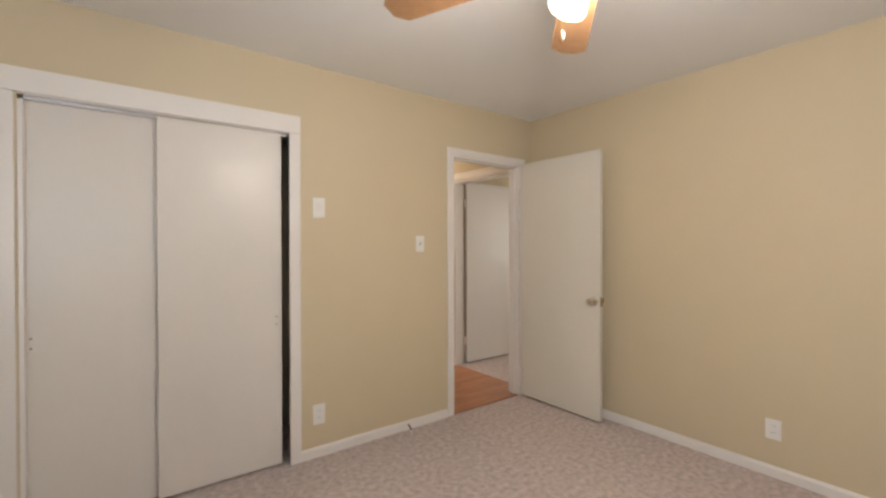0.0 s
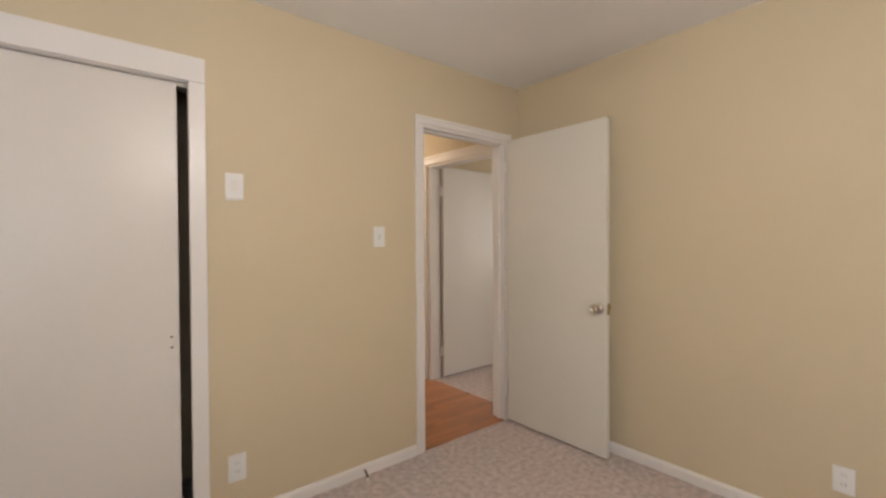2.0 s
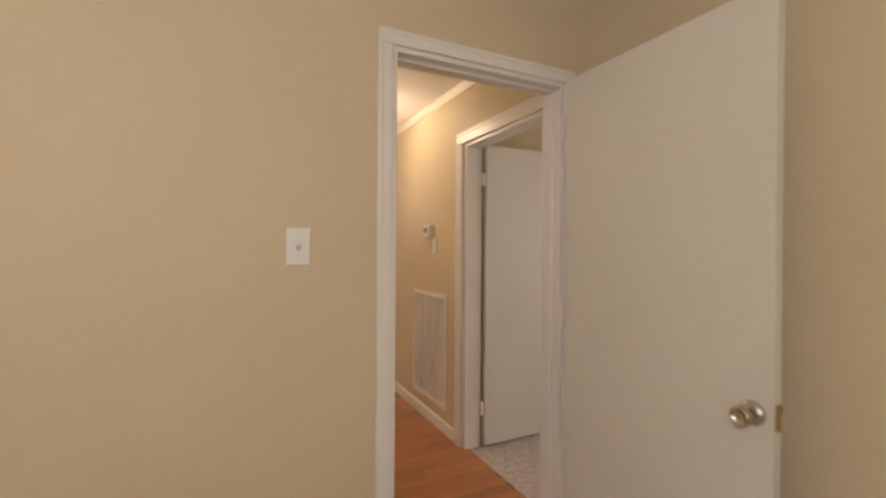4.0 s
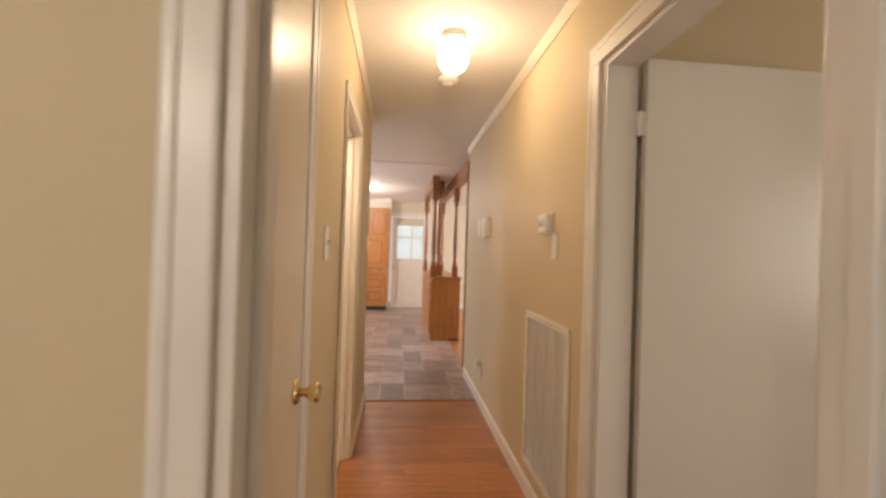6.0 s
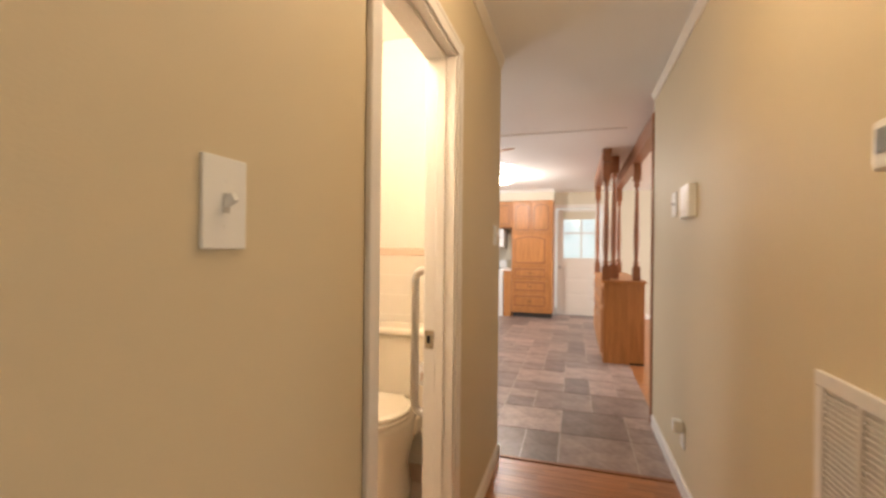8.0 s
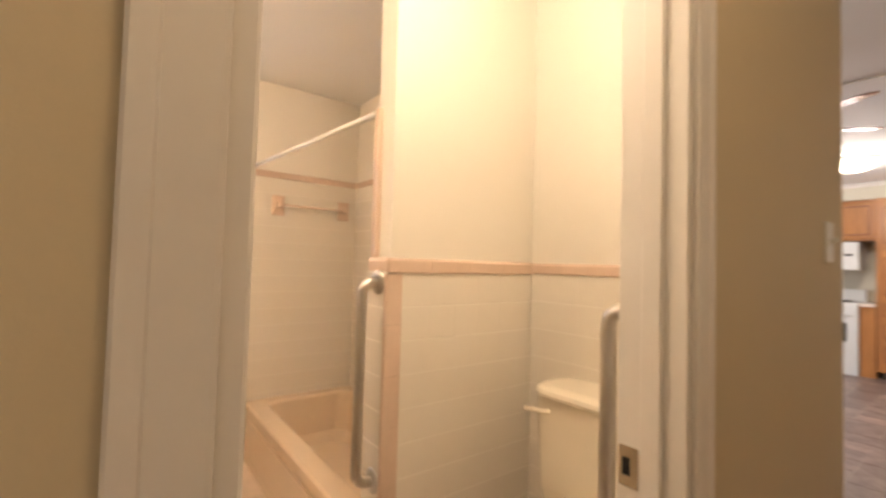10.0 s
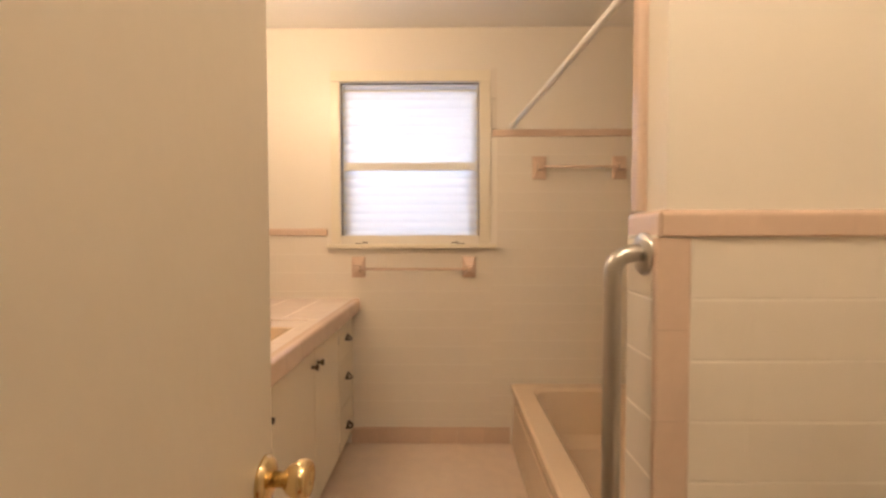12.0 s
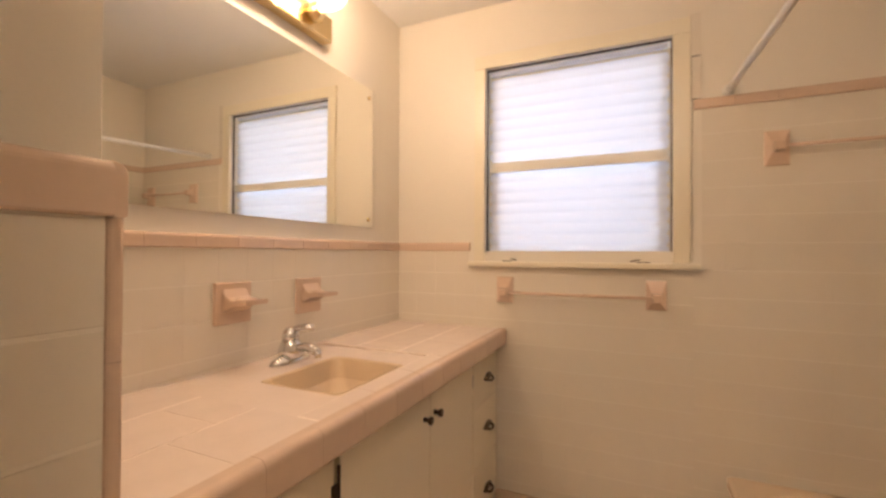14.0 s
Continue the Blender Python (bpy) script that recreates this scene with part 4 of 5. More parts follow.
tub = thing("bathtub", (0.37, 5.1, 0), "glossy tan enamel bathtub built in between tiled walls", "bathtub")
X0, X1, Y0, Y1 = W + 0.01, 1.199, 4.778, YT - 0.01
bm = loft(bmesh.new(), [ring(X0, X1, Y0 + 0.004, Y1, 0.004, 0.0), ring(X0, X1, Y0 + 0.02, Y1, 0.004, 0.30), ring(X0, X1, Y0, Y1, 0.004, 0.322), ring(X0, X1, Y0, Y1, 0.006, 0.352),
                        ring(X0 + 0.008, X1 - 0.008, Y0 + 0.01, Y1 - 0.008, 0.01, 0.362), ring(X0 + 0.075, X1 - 0.075, Y0 + 0.105, Y1 - 0.055, 0.09, 0.360),
                        ring(X0 + 0.09, X1 - 0.09, Y0 + 0.12, Y1 - 0.07, 0.09, 0.345), ring(X0 + 0.14, X1 - 0.12, Y0 + 0.15, Y1 - 0.10, 0.1, 0.12), ring(X0 + 0.2, X1 - 0.17, Y0 + 0.19, Y1 - 0.14, 0.1, 0.065)])
part("tub_body", bm, M_TUB, tub, smooth=False)
part("apron_panel", box(bmesh.new(), X0 + 0.12, X1 - 0.1, Y0 + 0.004, Y0 + 0.016, 0.05, 0.27, 0.01), M_TUB, tub)
part("drain", lathe(bmesh.new(), [(0, 0.066), (0.03, 0.066), (0.028, 0.07), (0, 0.071)], Matrix.Translation((0.9, 5.12, 0))), M_CHROME, tub, "chrome drain", True)
sr = thing("shower_rod", (0.37, 4.79, 1.85), "thin white shower curtain rod", "shower rod")
part("rod", rod(bmesh.new(), (W + 0.012, 4.785, 1.877), (1.2, 4.835, 1.81), 0.0115), M_PLASTIC, sr, smooth=True)
part("flange", rod(bmesh.new(), (W + 0.009, 4.785, 1.877), (W + 0.02, 4.785, 1.877), 0.022), M_PLASTIC, sr, smooth=True)
part("flange", rod(bmesh.new(), (1.19, 4.835, 1.81), (1.2, 4.835, 1.81), 0.022), M_PLASTIC, sr, smooth=True)


def towel_bar(y0, y1, z0, z1, zr, label):
    tb = thing("towel_bar", (W, (y0 + y1) / 2, zr), label, "towel bar")
    for y in (y0, y1):
        bm = bmesh.new()
        x = W + 0.009
        loft(bm, [[(x, y - 0.04, z0), (x, y + 0.04, z0), (x, y + 0.04, z1), (x, y - 0.04, z1)],
                  [(x + 0.011, y - 0.038, z0 + 0.002), (x + 0.011, y + 0.038, z0 + 0.002), (x + 0.011, y + 0.038, z1 - 0.002), (x + 0.011, y - 0.038, z1 - 0.002)],
                  [(x + 0.022, y - 0.018, zr - 0.02), (x + 0.022, y + 0.018, zr - 0.02), (x + 0.022, y + 0.018, zr + 0.02), (x + 0.022, y - 0.018, zr + 0.02)],
                  [(x + 0.06, y - 0.016, zr - 0.018), (x + 0.06, y + 0.016, zr - 0.018), (x + 0.06, y + 0.016, zr + 0.018), (x + 0.06, y - 0.016, zr + 0.018)],
                  [(x + 0.064, y - 0.012, zr - 0.014), (x + 0.064, y + 0.012, zr - 0.014), (x + 0.064, y + 0.012, zr + 0.014), (x + 0.064, y - 0.012, zr + 0.014)]], base=True)
        part("ceramic_post", bm, M_PINK, tb, "tan glazed ceramic post")
    part("bar", rod(bmesh.new(), (W + 0.05, y0 + 0.015, zr), (W + 0.05, y1 - 0.015, zr), 0.0065), M_PINK, tb, smooth=True)


towel_bar(3.878, 4.53, 0.993, 1.117, 1.045, "tan ceramic towel bar under the window")
towel_bar(4.94, 5.45 - 0.045, 1.567, 1.70, 1.635, "tan ceramic towel bar above the tub")


def grab_bar(label, base, normal, z0, z1, out=0.058, mirror=1):
    gb = thing("grab_bar", (*base, z0), label, "grab bar")
    p = Vector((*base, 0))
    nv = Vector(normal)
    o = p + nv * out
    part("tube", tube(bmesh.new(), [p + Vector((0, 0, z0)) + nv * 0.004, o + Vector((0, 0, z0)), o + Vector((0, 0, z1)), p + Vector((0, 0, z1)) + nv * 0.004], 0.0165, 16, 8), M_STEEL, gb, smooth=True)
    for z in (z0, z1):
        m = Matrix.Translation(p + Vector((0, 0, z))) @ nv.to_track_quat("Z", "Y").to_matrix().to_4x4()
        part("flange", lathe(bmesh.new(), [(0, 0), (0.04, 0), (0.04, 0.003), (0.036, 0.007), (0.019, 0.009), (0, 0.009)], m), M_STEEL, gb, smooth=True)
    return gb


grab_bar("brushed steel grab bar on the tiled wing wall", (1.274, 4.769), (0, -1, 0), 0.575, 1.205)
grab_bar("brushed steel grab bar beside the toilet", (BX - 0.009, 4.90), (-1, 0, 0), 0.60, 1.187)

# vanity
va = thing("vanity_cabinet", (0.45, 3.55, 0), "cream painted built-in vanity cabinet under a tiled counter", "vanity")
bm = bmesh.new()
box(bm, W + 0.004, AX - 0.01, YS + 0.01, 3.822, 0.075, 0.71)
box(bm, W + 0.004, AX - 0.01, 3.785, 3.822, 0.71, 0.80)
box(bm, W + 0.004, AX - 0.01, YS + 0.01, 3.77, 0.0, 0.075)
part("body", bm, M_VANITY, va)


def pull(parent, x, z, y=3.842):
    bm = prism(bmesh.new(), [(x + a, z + b) for a, b in ((-0.056, 0), (-0.036, -0.011), (-0.014, -0.019), (0.014, -0.019), (0.036, -0.011), (0.056, 0), (0.036, 0.011), (0.014, 0.019), (-0.014, 0.019), (-0.036, 0.011))], y - 0.001, y + 0.0025, "y")
    tube(bm, [(x - 0.03, y + 0.002, z), (x - 0.03, y + 0.022, z - 0.01), (x + 0.03, y + 0.022, z - 0.01), (x + 0.03, y + 0.002, z)], 0.0055, 8, 3)
    part("bail_pull", bm, M_BRONZE, parent, "aged bronze bail pull", True)


for z0, z1, zp in ((0.575, 0.775, 0.672), (0.32, 0.5725, 0.455), (0.09, 0.3175, 0.178)):
    d = part("drawer_front", box(bmesh.new(), W + 0.02, -0.128, 3.822, 3.841, z0, z1, 0.003), M_VANITY, va)
    pull(d, -0.31, zp)
for x0, x1, kx in ((-0.118, 0.2745, 0.242), (0.2775, 0.748, 0.318), (0.766, 1.285, None)):
    d = part("cabinet_door", box(bmesh.new(), x0, x1, 3.822, 3.841, 0.09, 0.775, 0.003), M_VANITY, va)
    if kx:
        m = Matrix.Translation((kx, 3.841, 0.695)) @ pose(0, 0, 0, -90)
        part("cabinet_knob", lathe(bmesh.new(), [(0, 0), (0.009, 0), (0.006, 0.01), (0.007, 0.014), (0.014, 0.02), (0.013, 0.027), (0, 0.03)], m), M_BRONZE, d, "aged bronze knob", True)
    else:
        bm = box(bmesh.new(), 0.757, 0.778, 3.8405, 3.846, 0.63, 0.705, 0.001)
        rod(bm, (0.765, 3.845, 0.665), (0.765, 3.862, 0.665), 0.008, 0.011)
        rod(bm, (0.757, 3.846, 0.59), (0.757, 3.846, 0.745), 0.004, n=8)
        part("latch", bm, M_BRONZE, d, "aged bronze turn latch", False)
for z in (0.7, 0.14):
    part("hinge", box(bmesh.new(), -0.125, -0.113, 3.841, 3.8435, z - 0.025, z + 0.025, 0.001), M_SHADE, va, "painted hinge")

SX0, SX1, SY0, SY1 = 0.33, 0.655, 3.498, 3.765
DX0, DX1, DY1 = 0.185, 0.825, 3.785   # recessed deck round the basin
ct = thing("vanity_counter", (0.45, 3.57, 0.80), "blush pink tiled counter with pale grout", "counter")
bm = bmesh.new()
for a in ((W + 0.009, SX0, YS + 0.009, 3.845), (SX1, AX - 0.01, YS + 0.009, 3.845), (SX0, SX1, YS + 0.009, SY0), (SX0, SX1, SY1, 3.845)):
    box(bm, *a, 0.8005, 0.8606)
for a in ((W + 0.009, DX0, YS + 0.009, 3.845), (DX1, AX - 0.01, YS + 0.009, 3.845), (DX0, DX1, DY1, 3.845)):
    box(bm, *a, 0.8606, 0.8676)
part("counter_bed", bm, M_CGROUT, ct)
flat = Matrix(((1, 0, 0, 0 - 0.45), (0, 0, 1, 0 - 3.57), (0, 1, 0, 0.8605 - 0.80), (0, 0, 0, 1)))
tiles(ct, flat, W + 0.012, AX - 0.011, YS + 0.012, 3.848, 0.213, 0.187, M_CTILE, 0.0026, side_gap=1.0, holes=((DX0, DX1, YS, DY1),), bond=0.5)
bm = bmesh.new()
rings = []
for z in (0.8607, 0.8618):
    for x0, x1, y0, y1 in ((DX0 + 0.001, DX1 - 0.001, YS + 0.01, DY1 - 0.001), (SX0 - 0.001, SX1 + 0.001, SY0 - 0.001, SY1 + 0.001)):
        rings.append([bm.verts.new(p) for p in ((x0, y0, z), (x1, y0, z), (x1, y1, z), (x0, y1, z))])
for k in range(4):
    for a, b in ((2, 3), (0, 1), (0, 2), (1, 3)):
        bm.faces.new((rings[a][k], rings[a][(k + 1) % 4], rings[b][(k + 1) % 4], rings[b][k]))
bmesh.ops.recalc_face_normals(bm, faces=bm.faces)
part("sink_deck", bm, M_CTILE, ct, "smooth blush deck set below the tiles")
n = 12
step = (AX - 0.011 - W - 0.01) / n
prof = [(3.848, 0.792), (3.882, 0.792), (3.885, 0.797), (3.885, 0.852)] + [(3.867 + 0.018 * math.cos(math.pi / 2 * i / 5), 0.853 + 0.018 * math.sin(math.pi / 2 * i / 5)) for i in range(6)] + [(3.848, 0.871)]
em = mesh("edge_tile", prism(bmesh.new(), [(y - 3.57, z - 0.80) for y, z in prof], -step / 2 + 0.0004, step / 2 - 0.0004, "x"), M_PINK)
for i in range(n):
    o = new("edge_tile", em)
    o.parent = ct
    o.matrix_basis = Matrix.Translation((W + 0.01 + (i + 0.5) * step - 0.45, 0, 0))
sk = thing("sink_basin", (0.505, 3.635, 0.72), "bisque enamel rectangular sink set into the counter", "sink")
bm = loft(bmesh.new(), [ring(SX0 - 0.008, SX1 + 0.008, SY0 - 0.008, SY1 + 0.008, 0.02, 0.8619), ring(SX0 - 0.006, SX1 + 0.006, SY0 - 0.006, SY1 + 0.006, 0.02, 0.8645), ring(SX0 + 0.004, SX1 - 0.004, SY0 + 0.004, SY1 - 0.004, 0.03, 0.861),
                        ring(SX0 + 0.02, SX1 - 0.02, SY0 + 0.02, SY1 - 0.02, 0.04, 0.80), ring(SX0 + 0.06, SX1 - 0.06, SY0 + 0.06, SY1 - 0.06, 0.06, 0.745), ring(SX0 + 0.12, SX1 - 0.12, SY0 + 0.1, SY1 - 0.1, 0.04, 0.735)])
part("basin", bm, M_SINK, sk, smooth=False)
part("drain", lathe(bmesh.new(), [(0, 0.736), (0.022, 0.736), (0.02, 0.739), (0, 0.74)], Matrix.Translation((0.505, 3.635, 0))), M_CHROME, sk, "chrome drain", True)
FX, FY, FZ = 0.455, 3.41, 0.862
fc = thing("faucet", (FX, FY, FZ), "chrome single-lever bathroom faucet", "faucet")
part("base_plate", lathe(bmesh.new(), [(0, 0), (0.084, 0), (0.085, 0.006), (0.078, 0.016), (0.056, 0.026), (0.03, 0.032), (0, 0.034)], Matrix.Translation((FX, FY, FZ)), sx=1.0, sy=0.42), M_CHROME, fc, smooth=True)
part("body", lathe(bmesh.new(), [(0, 0), (0.042, 0), (0.038, 0.03), (0.031, 0.05), (0.027, 0.056), (0, 0.056)], Matrix.Translation((FX, FY, FZ + 0.02))), M_CHROME, fc, smooth=True)
part("spout", tube(bmesh.new(), [(FX, FY + 0.01, FZ + 0.045), (FX, FY + 0.075, FZ + 0.062), (FX, FY + 0.112, FZ + 0.045)], 0.0145, 12), M_CHROME, fc, smooth=True)
part("aerator", rod(bmesh.new(), (FX, FY + 0.112, FZ + 0.05), (FX, FY + 0.114, FZ + 0.028), 0.0125, 0.0115), M_CHROME, fc, smooth=True)
part("cap", lathe(bmesh.new(), [(0, 0), (0.027, 0), (0.029, 0.012), (0.025, 0.03), (0.015, 0.04), (0, 0.043)], Matrix.Translation((FX, FY, FZ + 0.076))), M_CHROME, fc, smooth=True)
part("lever", tube(bmesh.new(), [(FX, FY - 0.005, FZ + 0.098), (FX, FY + 0.03, FZ + 0.122), (FX - 0.004, FY + 0.09, FZ + 0.122)], 0.0105, 10), M_CHROME, fc, smooth=True)
part("lift_rod", rod(bmesh.new(), (FX, FY - 0.03, FZ + 0.02), (FX, FY - 0.03, FZ + 0.085), 0.003, n=8), M_CHROME, fc, smooth=True)


def wall_dish(x0, x1, z0, z1, label, name, cup):
    t = thing(name, ((x0 + x1) / 2, YS, z0), label, "wall dish")
    y = YS + 0.009
    part("back_plate", box(bmesh.new(), x0, x1, y - 0.008, y + 0.013, z0, z1, 0.005, 3), M_PINK, t)
    zs, c = z0 + (z1 - z0) * 0.56, (x0 + x1) / 2
    bm = bmesh.new()
    prism(bm, [(y + 0.012, zs - 0.035), (y + 0.06, zs - 0.012), (y + 0.112, zs - 0.008), (y + 0.114, zs + 0.006), (y + 0.05, zs + 0.004), (y + 0.03, zs + 0.012), (y + 0.012, zs + 0.04)], c - 0.045, c + 0.045, "x")
    bmesh.ops.bevel(bm, geom=list(bm.edges), offset=0.003, segments=2, affect="EDGES", clamp_overlap=True)
    part("shelf", bm, M_PINK, t)
    part("hollow" if not cup else "cup_ring", lathe(bmesh.new(), [(0.02, 0), (0.03, 0), (0.032, 0.004), (0.03, 0.008), (0.022, 0.008), (0.02, 0.003)], Matrix.Translation((c, y + 0.065, zs + 0.001)), n=20), M_PINK, t, smooth=True)


wall_dish(0.52, 0.652, 1.002, 1.133, "tan ceramic toothbrush holder on the tile", "tumbler_holder", True)
wall_dish(0.177, 0.308, 0.996, 1.13, "tan ceramic soap dish on the tile", "soap_dish", False)

mi = thing("vanity_mirror", (0.6, YS, 1.35), "frameless wall mirror above the vanity", "mirror")
part("mirror_glass", box(bmesh.new(), -0.203, AX - 0.012, YS + 0.004, YS + 0.010, 1.348, 2.012, 0.0008, 1), M_MIRROR, mi)
for x, z in ((-0.168, 1.385), (-0.168, 1.965), (1.25, 1.385), (1.25, 1.965)):
    part("mirror_clip", lathe(bmesh.new(), [(0, 0), (0.011, 0), (0.01, 0.003), (0, 0.004)], Matrix.Translation((x, YS + 0.010, z)) @ pose(0, 0, 0, -90)), M_BRASS, mi, "small brass rosette", True)
vl = thing("vanity_light", (0.5, YS, 2.1), "polished brass vanity light with three lit bulbs", "wall light")
part("back_plate", box(bmesh.new(), 0.155, 0.85, YS + 0.001, YS + 0.05, 2.075, 2.175, 0.006, 2), M_BRASS, vl)
for x in (0.28, 0.5, 0.72):
    m = Matrix.Translation((x, YS + 0.05, 2.125)) @ pose(0, 0, 0, -65)
    part("socket_cup", lathe(bmesh.new(), [(0, 0), (0.03, 0), (0.036, 0.02), (0.03, 0.045), (0.018, 0.05), (0, 0.05)], m), M_BRASS, vl, smooth=True)
    bb = part("bulb", lathe(bmesh.new(), [(0.014, 0.048), (0.02, 0.06), (0.036, 0.085), (0.044, 0.115), (0.038, 0.145), (0.02, 0.162), (0, 0.166)], m), M_BULB, vl, "glowing round bulb", True)
    bb.visible_shadow = False

# unseen fixture: light from above is inferred, the dome and its place are assumed
bcl = thing("bathroom_ceiling_light", (1.9, 4.6, H), "unseen bathroom ceiling light, its lit opal glass dome made up", "ceiling light")
part("base", lathe(bmesh.new(), [(0, 0), (0.1, 0), (0.1, -0.02), (0.08, -0.03), (0, -0.03)], Matrix.Translation((1.9, 4.6, H))), M_PLASTIC, bcl, smooth=True)
dome = part("dome", lathe(bmesh.new(), [(0.085, -0.028), (0.095, -0.06), (0.08, -0.1), (0.05, -0.12), (0, -0.128)], Matrix.Translation((1.9, 4.6, H))), M_GLOBE, bcl, "glowing opal glass", True)
dome.visible_shadow = False

# toilet
to = thing("toilet", (1.75, 5.1, 0), "bisque porcelain toilet with closed lid", "toilet")
CX = 1.745
part("tank", loft(bmesh.new(), [ring(CX - 0.2, CX + 0.2, 5.275, 5.44, 0.03, 0.445), ring(CX - 0.225, CX + 0.225, 5.262, 5.445, 0.035, 0.54), ring(CX - 0.235, CX + 0.235, 5.255, 5.448, 0.035, 0.832)], base=True), M_PORC, to, smooth=False)
part("tank_lid", loft(bmesh.new(), [ring(CX - 0.232, CX + 0.232, 5.25, 5.445, 0.06, 0.833), ring(CX - 0.248, CX + 0.248, 5.235, 5.45, 0.08, 0.839), ring(CX - 0.25, CX + 0.25, 5.232, 5.451, 0.085, 0.85), ring(CX - 0.247, CX + 0.247, 5.236, 5.45, 0.085, 0.861), ring(CX - 0.235, CX + 0.235, 5.248, 5.445, 0.08, 0.869), ring(CX - 0.215, CX + 0.215, 5.268, 5.43, 0.07, 0.872)], base=True), M_PORC, to)


def oval(y0, y1, hw, z, n=28):
    cy, hy = (y0 + y1) / 2, (y1 - y0) / 2
    out = []
    for i in range(n):
        a = 2 * math.pi * i / n
        k = 1.0 if math.sin(a) < 0 else 0.85
        out.append((CX + hw * math.copysign(abs(math.cos(a)) ** k, math.cos(a)), cy + hy * math.copysign(abs(math.sin(a)) ** k, math.sin(a)), z))
    return out


part("bowl", loft(bmesh.new(), [oval(5.02, 5.40, 0.11, 0.0), oval(5.0, 5.40, 0.115, 0.05), oval(5.04, 5.36, 0.10, 0.2), oval(4.95, 5.36, 0.145, 0.34), oval(4.87, 5.36, 0.168, 0.46), oval(4.865, 5.36, 0.172, 0.5)], base=True), M_PORC, to, smooth=True)
part("bowl_shelf", box(bmesh.new(), CX - 0.165, CX + 0.165, 5.2, 5.43, 0.36, 0.445, 0.02, 3), M_PORC, to)
part("seat", loft(bmesh.new(), [oval(4.855, 5.235, 0.175, 0.501), oval(4.85, 5.24, 0.179, 0.511), oval(4.855, 5.235, 0.175, 0.521)], base=True), M_PORC, to, smooth=False)
part("seat_lid", loft(bmesh.new(), [oval(4.858, 5.24, 0.173, 0.5225), oval(4.852, 5.245, 0.178, 0.532), oval(4.856, 5.242, 0.175, 0.542), oval(4.88, 5.23, 0.157, 0.549)], base=True), M_PORC, to, smooth=False)
for s_ in (-0.075, 0.075):
    part("seat_hinge", box(bmesh.new(), CX + s_ - 0.02, CX + s_ + 0.02, 5.225, 5.252, 0.48, 0.545, 0.006), M_PORC, to)
part("flush_lever", tube(bmesh.new(), [(CX - 0.17, 5.258, 0.79), (CX - 0.17, 5.238, 0.79), (CX - 0.25, 5.236, 0.785)], 0.008, 8), M_PORC, to, smooth=True)
ph = thing("toilet_paper_holder", (BX, 4.99, 0.74), "white paper roll on a tan ceramic holder", "paper holder")
for y in (4.945, 5.065):
    part("holder_arm", box(bmesh.new(), BX - 0.055, BX - 0.008, y - 0.01, y + 0.01, 0.72, 0.755, 0.004), M_PINK, ph)
part("paper_roll", rod(bmesh.new(), (BX - 0.055, 4.957, 0.737), (BX - 0.055, 5.053, 0.737), 0.045, n=24), M_PLASTIC, ph, "white paper roll", True)

# ---- kitchen and beyond ----
kd = thing("back_door", (2.7, 12.23, 0), "white panelled back door with a four-pane window", "door")
X0, X1 = 2.29, 3.11
bm = bmesh.new()
for a in ((X0, X0 + 0.13, 0.01, 2.11), (X1 - 0.10, X1, 0.01, 2.11), (X0 + 0.13, X1 - 0.10, 0.01, 1.14), (X0 + 0.13, X1 - 0.10, 1.98, 2.11)):
    box(bm, a[0], a[1], 12.21, 12.25, a[2], a[3])
part("door_leaf", bm, M_TRIM, kd)
for z0, z1 in ((0.12, 0.40), (0.45, 0.70), (0.75, 1.03)):
    part("door_panel", box(bmesh.new(), X0 + 0.14, X1 - 0.11, 12.2, 12.212, z0, z1, 0.008), M_TRIM, kd)
bm = bmesh.new()
box(bm, 2.742, 2.772, 12.212, 12.245, 1.14, 1.98, 0.003)
box(bm, X0 + 0.13, 2.742, 12.212, 12.245, 1.62, 1.65, 0.003)
box(bm, 2.772, X1 - 0.10, 12.212, 12.245, 1.62, 1.65, 0.003)
part("muntin", bm, M_TRIM, kd)
for u0, u1 in ((X0 + 0.13, 2.742), (2.772, X1 - 0.10)):
    for z0, z1 in ((1.14, 1.62), (1.65, 1.98)):
        p = part("pane", B(u0, u1, 12.226, 12.23, z0, z1), M_GLASS, kd)
        p.visible_shadow = False
part("rolled_shade", box(bmesh.new(), X0 + 0.12, X1 - 0.09, 12.188, 12.209, 1.905, 2.06, 0.008, 3), M_KWALL, kd, "beige rolled shade across the top of the glass")
knob(kd, (X0 + 0.06, 12.21, 0.95), (0, -1, 0), M_STEEL)
casing("trim_back_door", "y", 12.2, -1, 2.27, 3.13, 2.13, 0.075, 0.02)
setting("backdrop_garden", B(1.0, 4.5, 13.4, 13.42, 0.0, 2.8), M_GARDEN, "hazy bright garden behind the back door")


